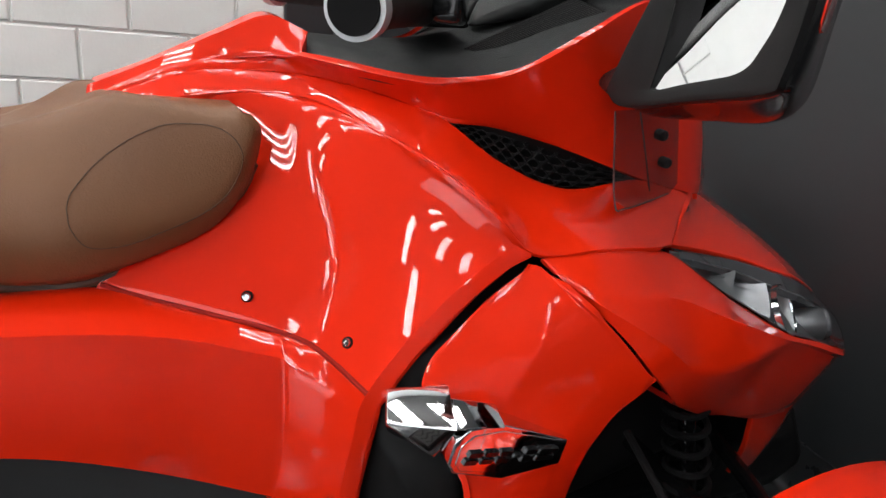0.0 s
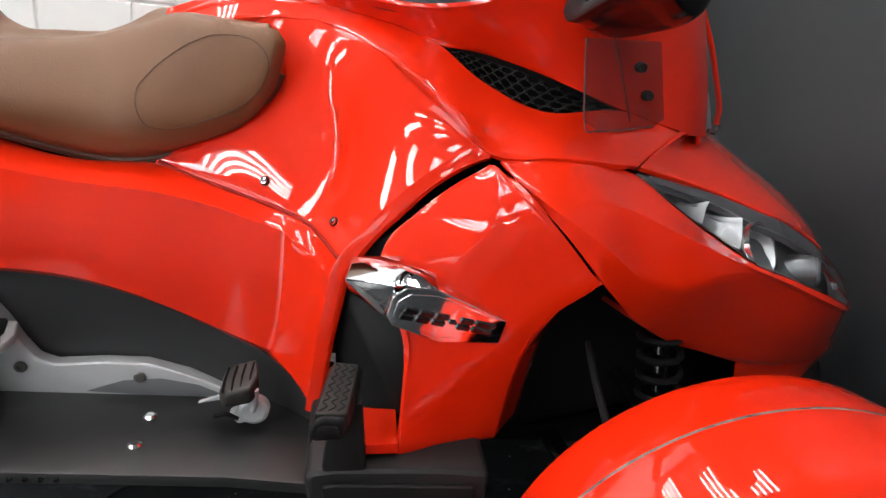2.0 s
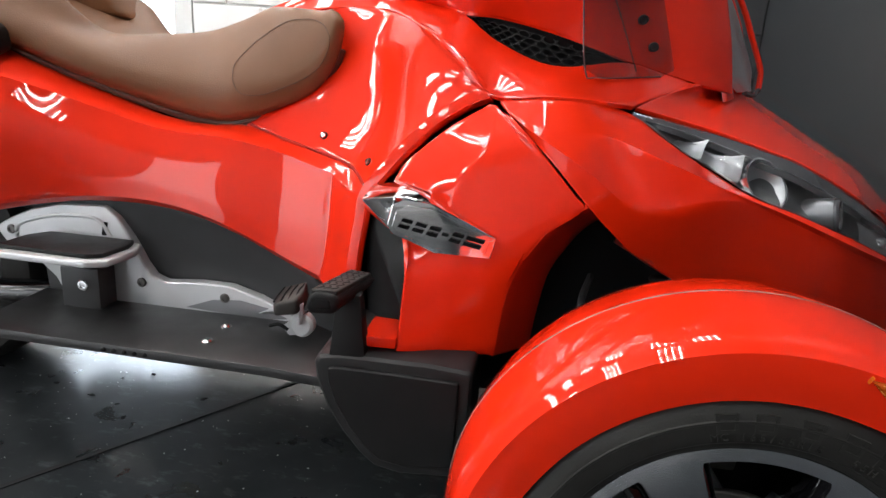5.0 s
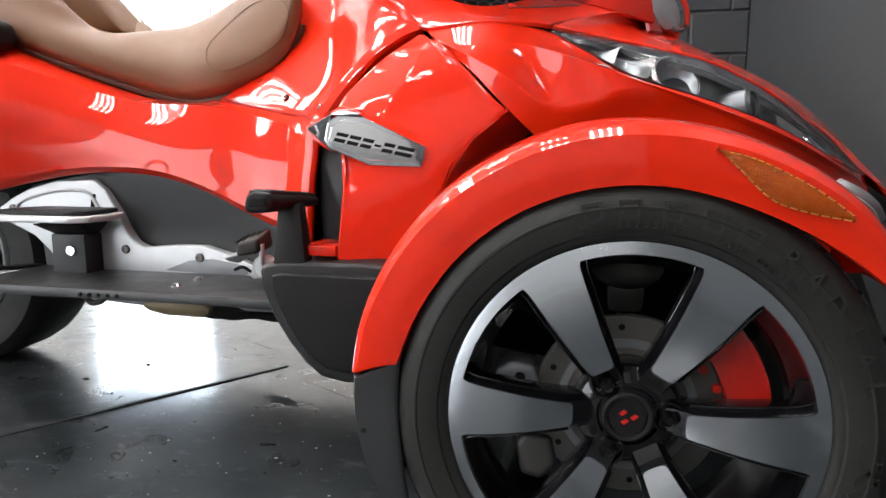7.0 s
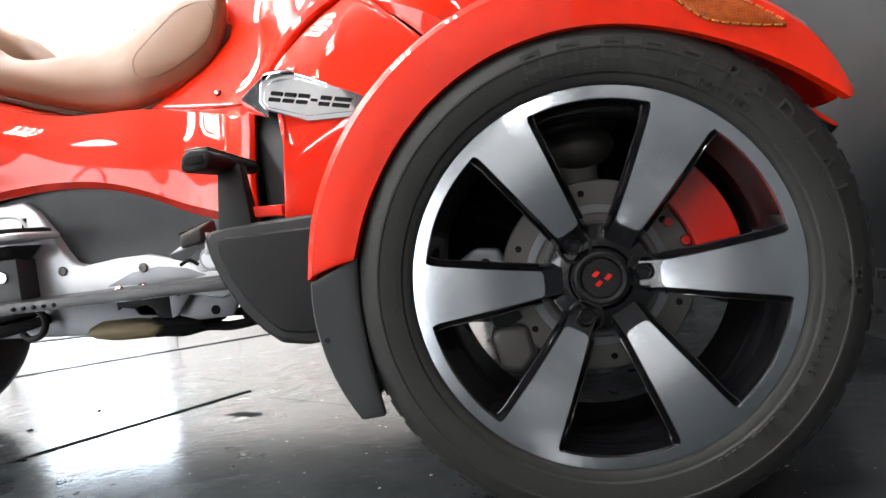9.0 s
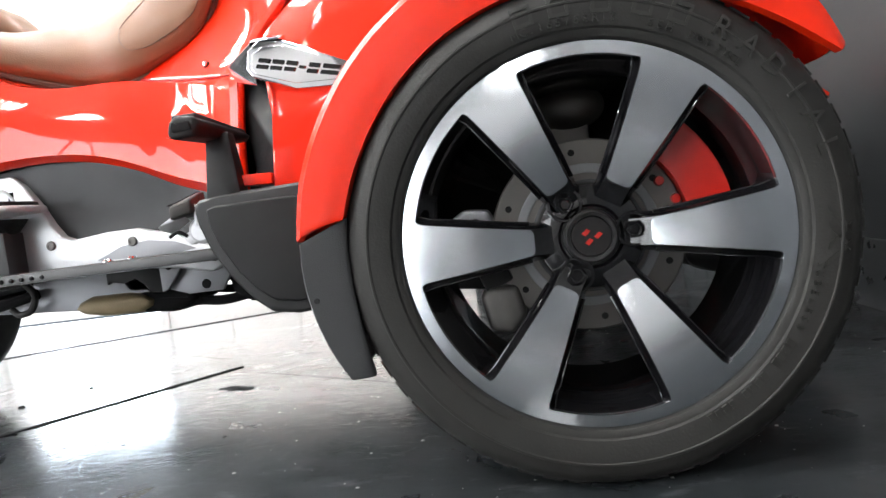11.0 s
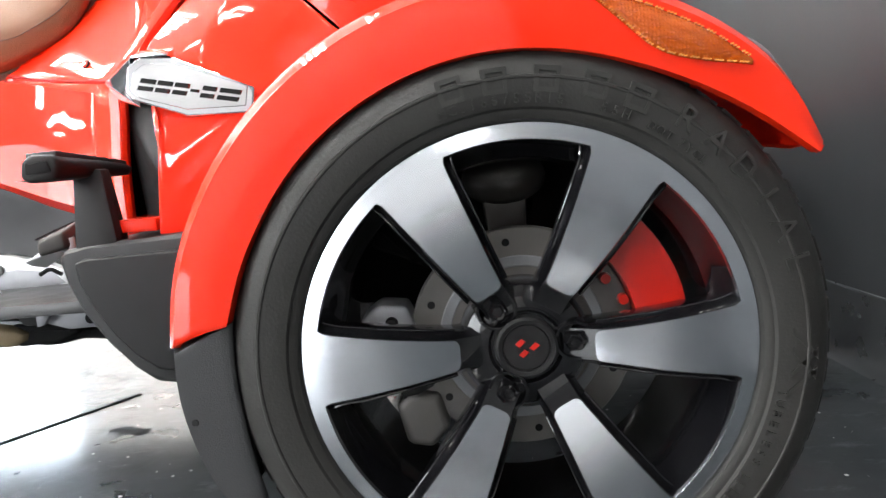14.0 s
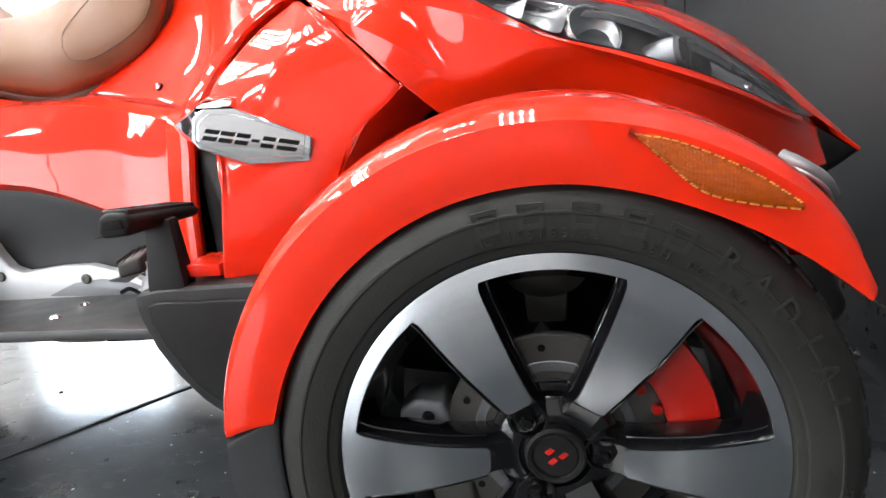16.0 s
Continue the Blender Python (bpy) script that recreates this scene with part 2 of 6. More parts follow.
def bm_mesh(bm, smooth=True, sharp=35.0):
    bmesh.ops.recalc_face_normals(bm, faces=bm.faces)
    me = bpy.data.meshes.new("mesh")
    bm.to_mesh(me)
    bm.free()
    me.polygons.foreach_set("use_smooth", [smooth] * len(me.polygons))
    if smooth:
        me.set_sharp_from_angle(angle=radians(sharp))
    return me


def thing(name, where, label, category, group="", kind=""):
    ob = new(name)
    ob.location = where
    ob.empty_display_size = 0.1
    WHERE[ob] = Vector(where)
    return tagged(ob, label, category, group, kind)


def part(name, me, mat, parent=None, label="", flip=False):
    """Links a mesh given in world coordinates as one object; flip mirrors it to the vehicle's other side."""
    if flip:
        me = me.copy()
        me.transform(Matrix.Translation((0, 2 * CY, 0)) @ Matrix.Diagonal((1, -1, 1, 1)))
        me.flip_normals()
    n = len(me.vertices)
    co = np.empty(n * 3)
    me.vertices.foreach_get("co", co)
    co = co.reshape(-1, 3)
    mid = Vector((co.min(0) + co.max(0)) / 2)
    me.transform(Matrix.Translation(-mid))
    if mat:
        me.materials.clear()
        me.materials.append(mat)
    ob = new(name, me)
    ob.location = mid
    WHERE[ob] = mid
    if parent:
        ob.parent = parent
        ob.matrix_parent_inverse = Matrix.Translation(-WHERE[parent])
    if label:
        ob["label"] = label
    return ob


def both(name, me, mat, parent, label=""):
    a = part(name, me.copy(), mat, parent, label)
    b = part(name, me, mat, parent, label, flip=True)
    return a, b


def spline(P, n):
    """n points on a smooth curve through P."""
    P = np.asarray(P, float)
    k = len(P)
    if k == 2:
        return P[0] + np.linspace(0, 1, n)[:, None] * (P[1] - P[0])
    ext = np.vstack([2 * P[0] - P[1], P, 2 * P[-1] - P[-2]])
    t = np.linspace(0, k - 1, n)
    i = np.minimum(t.astype(int), k - 2)
    u = (t - i)[:, None]
    a, b, c, d = ext[i], ext[i + 1], ext[i + 2], ext[i + 3]
    return 0.5 * (2 * b + (c - a) * u + (2 * a - 5 * b + 4 * c - d) * u**2 + (3 * b - a - 3 * c + d) * u**3)


def loft(rows, nu=40, nv=8, sharp=()):
    """A grid [v, u] of points through the rows; nv steps from row to row; sharp rows stay creases."""
    R = [spline(r, nu) for r in rows]
    cuts = [0, *sharp, len(rows) - 1]
    grid = []
    for a, b in zip(cuts, cuts[1:]):
        seg = np.array(R[a:b + 1])
        n = nv * (b - a) + 1
        cols = np.stack([spline(seg[:, j], n) for j in range(nu)], 1)
        grid.append(cols if not grid else cols[1:])
    return np.concatenate(grid)


def fair(G, along=10, across=2, loose=(0.0, 0.0)):
    """Evens out a grid of surface points; its rim stays, and columns before the share loose[0] stay, fading in to loose[1]."""
    G = G.copy()
    n = G.shape[1]
    f = np.arange(n) / (n - 1)
    w = np.clip((f - loose[0]) / max(loose[1] - loose[0], 1e-6), 0, 1) if loose[1] else np.ones(n)
    w[[0, -1]] = 0
    w = w[None, :, None]
    for k in range(max(along, across)):
        if k < along:
            S = G.copy()
            S[:, 1:-1] = .25 * G[:, :-2] + .5 * G[:, 1:-1] + .25 * G[:, 2:]
            G[1:-1] += (S - G)[1:-1] * w
        if k < across:
            S = G.copy()
            S[1:-1] = .25 * G[:-2] + .5 * G[1:-1] + .25 * G[2:]
            G[1:-1] += (S - G)[1:-1] * w
    return G


def fair_rows(G, steps):
    """Evens out every row of a grid along its length."""
    G = G.copy()
    for k in range(steps):
        G[:, 1:-1] = .25 * G[:, :-2] + .5 * G[:, 1:-1] + .25 * G[:, 2:]
    return G


def snap(G, row, curve, offset=(0, 0, 0), depth=9):
    """Draws one rim row of the grid onto a neighbouring edge, fading out over the rows beside it."""
    G = G.copy()
    C = spline(curve, 600)
    d = ((G[row][:, None] - C[None]) ** 2).sum(-1)
    near = C[d.argmin(1)]
    gap = near + np.array(offset) - G[row]
    ok = np.linalg.norm(gap, axis=1) < 0.03
    gap[~ok] = 0
    for k in range(depth):
        G[row + k if row >= 0 else row - k] += gap * (1 - k / depth)
    return G


def creased(row, k):
    """Adds points so that the row runs straight up to a tight bend between points k and k + 1."""
    P = [np.array(p, float) for p in row]
    mix = lambda a, c, f: tuple(a + (c - a) * f)
    out = [tuple(p) for p in P[:k]] + [mix(P[k - 1], P[k], .5), mix(P[k - 1], P[k], .88), tuple(P[k]), tuple(P[k + 1]), mix(P[k + 1], P[k + 2], .16), mix(P[k + 1], P[k + 2], .5)]
    return out + [tuple(p) for p in P[k + 2:]]


def norm(v):
    return v / np.maximum(np.linalg.norm(v, axis=-1, keepdims=True), 1e-9)


def panel(G, outward=(0, -1, 0.2), thick=0.008, lip=0.0016):
    """A moulded panel: the surface G with a rounded edge turned inwards."""
    nv, nu = G.shape[:2]
    N = norm(np.cross(np.gradient(G, axis=1), np.gradient(G, axis=0)))
    if (N.reshape(-1, 3) @ np.array(outward, float)).mean() < 0:
        N = -N
    ring = [(0, j) for j in range(nu)] + [(i, nu - 1) for i in range(1, nv)] + [(nv - 1, j) for j in range(nu - 2, -1, -1)] + [(i, 0) for i in range(nv - 2, 0, -1)]
    verts = list(G.reshape(-1, 3))
    faces = [(i * nu + j, i * nu + j + 1, (i + 1) * nu + j + 1, (i + 1) * nu + j) for i in range(nv - 1) for j in range(nu - 1)]
    prev = [i * nu + j for i, j in ring]
    outs = []
    for i, j in ring:
        o = np.zeros(3)
        if i == 0: o += norm(G[0, j] - G[1, j])
        if i == nv - 1: o += norm(G[-1, j] - G[-2, j])
        if j == 0: o += norm(G[i, 0] - G[i, 1])
        if j == nu - 1: o += norm(G[i, -1] - G[i, -2])
        outs.append(norm(o))
    for a, d in ((0.7, 0.3), (1.0, 1.0), (1.0, thick / lip)):
        base = len(verts)
        for (i, j), o in zip(ring, outs):
            verts.append(G[i, j] + o * lip * a - N[i, j] * lip * d)
        cur = list(range(base, base + len(ring)))
        for q in range(len(ring)):
            r = (q + 1) % len(ring)
            faces.append((prev[q], prev[r], cur[r], cur[q]))
        prev = cur
    return mesh_of(verts, faces, True, 40)


def sheet(G):
    nv, nu = G.shape[:2]
    return mesh_of(list(G.reshape(-1, 3)), [(i * nu + j, i * nu + j + 1, (i + 1) * nu + j + 1, (i + 1) * nu + j) for i in range(nv - 1) for j in range(nu - 1)])


def prism(outline, y0, y1, bevel=0.0, seg=2, axis="y"):
    """An outline in (x, z) carried from y0 to y1 (axis y), or in (x, y) from z0 to z1 (axis z), or in (y, z) along x."""
    bm = bmesh.new()

    def at(p, d):
        return (p[0], d, p[1]) if axis == "y" else (p[0], p[1], d) if axis == "z" else (d, p[0], p[1])
    va = [bm.verts.new(at(p, y0)) for p in outline]
    vb = [bm.verts.new(at(p, y1)) for p in outline]
    n = len(outline)
    bm.faces.new(va)
    bm.faces.new(vb[::-1])
    for i in range(n):
        bm.faces.new((va[i], vb[i], vb[(i + 1) % n], va[(i + 1) % n]))
    bmesh.ops.recalc_face_normals(bm, faces=bm.faces)
    if bevel:
        edges = [e for e in bm.edges if len(e.link_faces) == 2 and e.calc_face_angle(0) > 0.5]
        bmesh.ops.bevel(bm, geom=edges, offset=bevel, segments=seg, affect="EDGES", profile=0.6)
    return bm_mesh(bm)


def box(x0, x1, y0, y1, z0, z1, bevel=0.004, seg=2):
    return prism([(x0, z0), (x1, z0), (x1, z1), (x0, z1)], y0, y1, bevel, seg)


def hull(points, bevel=0.0, seg=2):
    bm = bmesh.new()
    for p in points:
        bm.verts.new(p)
    bmesh.ops.convex_hull(bm, input=bm.verts)
    bmesh.ops.delete(bm, geom=[v for v in bm.verts if not v.link_faces], context="VERTS")
    bmesh.ops.dissolve_limit(bm, angle_limit=radians(4), verts=bm.verts, edges=bm.edges)
    if bevel:
        edges = [e for e in bm.edges if len(e.link_faces) == 2 and e.calc_face_angle(0) > 0.3]
        bmesh.ops.bevel(bm, geom=edges, offset=bevel, segments=seg, affect="EDGES", profile=0.6)
    return bm_mesh(bm, True, 40)


def lathe(profile, centre, axis="y", seg=96, a0=0.0, a1=360.0):
    """Turns a profile of (radius, depth) round an axis through centre."""
    full = abs(a1 - a0 - 360) < 1e-6
    na = seg if full else seg + 1
    verts, faces = [], []
    for k in range(na):
        a = radians(a0 + (a1 - a0) * k / seg)
        c, s = math.cos(a), math.sin(a)
        for r, d in profile:
            p = {"y": (r * c, d, r * s), "z": (r * c, r * s, d), "x": (d, r * c, r * s)}[axis]
            verts.append((centre[0] + p[0], centre[1] + p[1], centre[2] + p[2]))
    m = len(profile)
    for k in range(seg):
        k2 = (k + 1) % na
        for i in range(m - 1):
            faces.append((k * m + i, k * m + i + 1, k2 * m + i + 1, k2 * m + i))
    return mesh_of(verts, faces, True, 30)


def tube(points, radius, seg=12, n=0, flat=1.0):
    """A round rod along a smooth line through points; flat squeezes its height."""
    P = spline(points, n or 8 * (len(points) - 1) + 1)
    T = norm(np.gradient(P, axis=0))
    up = np.array([0, 0, 1.0])
    verts, faces = [], []
    for p, t in zip(P, T):
        side = np.cross(t, up)
        side = norm(side) if np.linalg.norm(side) > 1e-3 else np.array([1.0, 0, 0])
        hi = np.cross(side, t)
        for k in range(seg):
            a = 2 * math.pi * k / seg
            verts.append(p + radius * (math.cos(a) * side + flat * math.sin(a) * hi))
    for i in range(len(P) - 1):
        for k in range(seg):
            faces.append((i * seg + k, i * seg + (k + 1) % seg, (i + 1) * seg + (k + 1) % seg, (i + 1) * seg + k))
    faces.append(tuple(range(seg)))
    faces.append(tuple((len(P) - 1) * seg + k for k in range(seg)))
    return mesh_of(verts, faces)


def joined(*meshes):
    bm = bmesh.new()
    for me in meshes:
        bm.from_mesh(me)
    out = bpy.data.meshes.new("mesh")
    bm.to_mesh(out)
    bm.free()
    return out


def screw(x, y, z, r=0.0065, parent=None, normal=(0, -1, 0), name="screw", flip_too=True, mat=None):
    prof = [(0.0, -0.0008), (r * 0.45, -0.0008), (r * 0.5, -0.003), (r * 0.85, -0.0028), (r, -0.001), (r, 0.006)]
    me = lathe(prof, (0, 0, 0), "y", 20)
    turn = Vector((0, -1, 0)).rotation_difference(Vector(normal)).to_matrix().to_4x4()
    me.transform(Matrix.Translation((x, y, z)) @ turn)
    a = part(name, me.copy(), mat or CHROME, parent)
    if flip_too:
        part(name, me, mat or CHROME, parent, flip=True)
    return a


def on_side(G, x, z):
    """A point of the side surface G at the given x and z, seen from the near side."""
    P = G.reshape(-1, 3)
    d = (P[:, 0] - x) ** 2 + (P[:, 2] - z) ** 2
    k = np.argsort(d)[:14]
    k = k[P[k, 1] < P[k, 1].min() + 0.03]
    w = 1 / (d[k] + 1e-6)
    return (x, float((P[k, 1] * w).sum() / w.sum()) - 0.0015, z)


def ring_loft(rows, nu=64, nv=3):
    """A smooth skin through closed rings of points."""
    R = [spline(list(r) + [r[0]], nu) for r in rows]
    G = np.stack([spline(np.array(R)[:, j], nv * (len(rows) - 1) + 1) for j in range(nu)], 1)
    return sheet(G)


# ---- room ----
def slab(name, x0, x1, y0, y1, z0, z1, mat, label, category):
    ob = part(name, box(x0, x1, y0, y1, z0, z1, 0), mat)
    return tagged(ob, label, category, kind="structure")


WALL_Y, WALL_X, PAINT_X, TOP = 2.55, 0.66, -0.36, 4.0
floor = slab("floor", -10.0, WALL_X, -7.0, WALL_Y, -0.12, 0.0, FLOOR, "glossy dark sealed concrete floor with stains and grit", "floor")
ceiling = slab("ceiling", -10.2, WALL_X + 0.2, -7.2, WALL_Y + 0.2, TOP, TOP + 0.1, CEILING, "dark grey painted ceiling", "ceiling")
wall_east = slab("wall_east", WALL_X, WALL_X + 0.2, -7.0, WALL_Y + 0.2, 0.0, TOP, DARK_PLASTER, "smooth charcoal painted wall in front of the vehicle", "wall")
DOOR_L, DOOR_R, DOOR_TOP = -3.09, -2.015, 2.12
wall_north = slab("wall_north", DOOR_R, WALL_X, WALL_Y + 0.012, WALL_Y + 0.2, 0.0, TOP, WHITE_WALL, "painted concrete block wall, white with a charcoal end", "wall")
slab("wall_north", -10.0, DOOR_L, WALL_Y + 0.012, WALL_Y + 0.2, 0.0, TOP, WHITE_WALL, "painted concrete block wall, white", "wall")
slab("wall_north", DOOR_L, DOOR_R, WALL_Y + 0.012, WALL_Y + 0.2, DOOR_TOP, TOP, WHITE_WALL, "painted concrete block wall above the glazed door", "wall")
door_1 = slab("door_1", DOOR_L + .05, DOOR_L + .19, WALL_Y + .03, WALL_Y + .075, 0.01, DOOR_TOP - .05, PLAIN_WHITE, "white glazed door in the block wall, daylight behind it", "door")
part("door_stile", box(-2.13, DOOR_R - .05, WALL_Y + .03, WALL_Y + .075, .01, DOOR_TOP - .05, .003), PLAIN_WHITE, door_1)
part("door_rail", box(-2.90, -2.13, WALL_Y + .03, WALL_Y + .075, .01, .24, .003), PLAIN_WHITE, door_1)
part("door_rail", box(-2.90, -2.13, WALL_Y + .03, WALL_Y + .075, 1.13, 1.30, .003), PLAIN_WHITE, door_1)
part("door_panel", box(-2.90, -2.13, WALL_Y + .045, WALL_Y + .065, 1.30, DOOR_TOP - .05, 0), PLAIN_WHITE, door_1)
door_glass = part("door_glass", box(-2.90, -2.13, WALL_Y + .050, WALL_Y + .056, .24, 1.13, 0), LENS, door_1, "clear door glass")
door_glass.visible_shadow = False
part("door_frame", box(DOOR_L, DOOR_L + .045, WALL_Y - .004, WALL_Y + .19, 0, DOOR_TOP, .003), PLAIN_WHITE, door_1)
part("door_frame", box(DOOR_R - .045, DOOR_R, WALL_Y - .004, WALL_Y + .19, 0, DOOR_TOP, .003), PLAIN_WHITE, door_1)
part("door_frame", box(DOOR_L + .045, DOOR_R - .045, WALL_Y - .004, WALL_Y + .19, DOOR_TOP - .045, DOOR_TOP, .003), PLAIN_WHITE, door_1)
slab("backdrop", -4.4, -0.9, WALL_Y + 1.2, WALL_Y + 1.25, -0.1, 3.2, DAYLIGHT_NEAR, "unseen daylight sheet added outside the door", "backdrop")
wall_south = slab("wall_south", -4.4, WALL_X, -7.2, -7.0, 0.0, TOP, GREY_WALL, "plain pale grey wall", "wall")
slab("wall_south", -10.0, -4.4, -7.2, -7.0, 3.6, TOP, GREY_WALL, "plain pale grey wall above the glazed front", "wall")
wall_west = slab("wall_west", -10.2, -10.0, -3.6, WALL_Y + 0.2, 0.0, TOP, DARK_PLASTER, "plain charcoal wall", "wall")
slab("wall_west", -10.2, -10.0, -7.2, -3.6, 3.6, TOP, DARK_PLASTER, "plain charcoal wall above the glazed front", "wall")
# glazed fronts and the glowing sheets behind them are unseen, added for bright reflections
added_window_1 = slab("added_window_1", -10.0, -4.4, -7.14, -7.06, 3.52, 3.6, GREY_WALL, "unseen glazed front, added to give the paint bright reflections", "window")
for k in range(3):
    part("mullion", box(-9.98 + 2.76 * k, -9.92 + 2.76 * k, -7.14, -7.06, 0.0, 3.52, 0.004), GREY_WALL, added_window_1)
added_window_2 = slab("added_window_2", -10.14, -10.06, -7.0, -3.6, 3.52, 3.6, GREY_WALL, "unseen glazed front, added to give the paint bright reflections", "window")
part("mullion", box(-10.14, -10.06, -3.66, -3.6, 0.0, 3.52, 0.004), GREY_WALL, added_window_2)
slab("backdrop", -14.0, -2.5, -8.6, -8.5, -0.1, 5.5, DAYLIGHT, "unseen daylight sheet added outside", "backdrop")
slab("backdrop", -11.6, -11.5, -8.5, -1.5, -0.1, 5.5, DAYLIGHT, "unseen daylight sheet added outside", "backdrop")
cove = [(0, 0), (-.020, .0005), (-.016, .004), (-.010, .012), (-.0068, .024), (-.006, .040), (-.006, .146), (-.0045, .148), (0, .148)]
skirting = part("baseboard", prism([(WALL_X - .0001 + x, z) for x, z in cove], -4.9, WALL_Y - .001), COVE)
tagged(skirting, "dark grey coved rubber baseboard along the charcoal wall", "baseboard", kind="structure")


def strip(name, a, b, width, label, high=0.0025):
    a, b = Vector((*a, 0)), Vector((*b, 0))
    d = (b - a).normalized()
    s = Vector((-d.y, d.x, 0)) * width / 2
    bm = bmesh.new()
    for z in (-0.01, high):
        bm.faces.new([bm.verts.new(p + Vector((0, 0, z))) for p in (a - s, b - s, b + s, a + s)])
    vs = list(bm.verts)
    for i in range(4):
        bm.faces.new((vs[i], vs[(i + 1) % 4], vs[4 + (i + 1) % 4], vs[4 + i]))
    return tagged(part(name, bm_mesh(bm, False), JOINT), label, "floor joint", kind="structure")


strip("floor_joint", (-0.83, 0.862), (-1.75, -0.42), 0.012, "dark filled joint in the concrete floor")
strip("floor_joint", (-0.9, 2.07), (-3.4, 0.74), 0.022, "dark filled joint in the concrete floor")
strip("floor_crack", (-1.10, 1.10), (-0.93, 0.99), 0.0012, "thin dark crack in the concrete floor", 0.0004)


strip("floor_crack", (-0.737, 0.769), (-0.383, 0.559), 0.0016, "thin dark crack in the concrete floor", 0.0004)
stain_rng = random.Random(4)
stain_rim = [(math.cos(a) * stain_rng.uniform(.6, 1.1), math.sin(a) * stain_rng.uniform(.5, 1.2)) for a in np.linspace(0, 2 * math.pi, 22, endpoint=False)]
stain = part("floor_stain", mesh_of([(-.736 + .055 * u + .010 * v, .632 - .018 * u + .017 * v, .0006) for u, v in stain_rim] + [(-.736, .632, .0008)], [(k, (k + 1) % 22, 22) for k in range(22)]), JOINT)
tagged(stain, "small dull dark stain on the concrete floor", "floor stain", kind="structure")


def ceiling_light(x, y):
    ob = thing("ceiling_light", (x, y, TOP - 0.06), "white ceiling fixture with four bare fluorescent tubes", "ceiling light", "ceiling lights")
    part("housing", box(x - 0.30, x + 0.30, y - 0.62, y + 0.62, TOP - 0.06, TOP - 0.001, 0.01), CEILING, ob)
    for k in range(4):
        xx = x - 0.225 + 0.15 * k
        part("tube", lathe([(0.0, -0.58), (0.022, -0.58), (0.022, 0.58), (0.0, 0.58)], (xx, y, TOP - 0.10), "y", 12), TUBE, ob)
    return ob


for lx, ly in ((-7.6, -4.6), (-7.6, -2.4), (-4.4, -3.1), (-6.0, -4.0), (-2.5, -2.6), (-0.7, -5.2), (-0.6, -2.6), (-6.2, -1.4), (-4.7, -0.5), (-2.7, -0.6), (-1.1, -0.4), (-6.4, 0.5), (-4.7, 0.9), (-3.6, 1.5), (-2.5, 1.8), (-1.2, 1.4), (-0.3, 1.1)):
    ceiling_light(lx, ly)


# ---- the three-wheeled roadster ----
bike = thing("three_wheel_motorcycle", (-0.6, CY, 0.0), "glossy red three-wheeled touring motorcycle with a brown leather seat", "motorcycle")

# lower side panel, front to rear
T = [(-0.548, .4268, .6155), (-0.588, .506, .6375), (-0.645, .560, .6505), (-0.76, .611, .6725), (-0.87, .645, .6935), (-1.0, .655, .690), (-1.15, .63, .738), (-1.28, .605, .79), (-1.375, .585, .83)]
H = [(-0.553, .427, .57), (-0.592, .485, .603), (-0.645, .531, .632), (-0.76, .553, .660), (-0.87, .549, .681), (-1.0, .557, .678), (-1.15, .545, .722), (-1.27, .497, .765), (-1.37, .47, .785)]
M = [(-0.563, .428, .50), (-0.600, .474, .530), (-0.645, .514, .553), (-0.76, .534, .585), (-0.87, .530, .612), (-1.0, .538, .627), (-1.15, .520, .660), (-1.27, .475, .68), (-1.365, .45, .68)]
L = [(-0.570, .432, .42), (-0.606, .472, .460), (-0.65, .506, .485), (-0.76, .525, .518), (-0.87, .520, .563), (-1.0, .530, .583), (-1.15, .514, .600), (-1.27, .487, .605), (-1.365, .468, .59)]
B = [(-0.576, .438, .362), (-0.614, .470, .402), (-0.66, .503, .436), (-0.76, .522, .470), (-0.87, .517, .522), (-1.0, .528, .547), (-1.15, .520, .545), (-1.27, .513, .525), (-1.365, .50, .505)]
U = [(-0.579, .460, .343), (-0.618, .495, .385), (-0.666, .525, .418), (-0.76, .543, .452), (-0.87, .538, .505), (-1.0, .548, .531), (-1.15, .540, .529), (-1.27, .535, .510), (-1.365, .52, .49)]
def bent(row):
    """Tightens the inward bend at the row's third point."""
    P = [np.array(p) for p in row]
    return [*row[:2], tuple(P[1] + .8 * (P[2] - P[1])), row[2], tuple(P[2] + .16 * (P[3] - P[2])), tuple(P[2] + .5 * (P[3] - P[2])), *row[3:]]


both("side_panel", panel(fair(loft([bent(r) for r in (T, H, M, L, B, U)], 88, 6, (1, 4)), 26, 0, (.38, .62))), RED, bike)

# rear pannier side, behind the side panel
rear_x = (-1.368, -1.5, -1.65, -1.8, -1.9)
R0 = [(x, .60 + .05 * k * k / 4, .835 + .012 * k) for k, x in enumerate(rear_x)]
R1 = [(x, .468 - .01 * k, .785 + .012 * k) for k, x in enumerate(rear_x)]
R2 = [(x, .448 - .012 * k, .68 + .01 * k) for k, x in enumerate(rear_x)]
R3 = [(x, .463 - .006 * k, .59 + .006 * k) for k, x in enumerate(rear_x)]
R4 = [(x, .52 + .002 * k, .488 + .012 * k) for k, x in enumerate(rear_x)]
both("pannier_panel", panel(loft([R0, R1, R2, R3, R4], 30, 6)), RED, bike)
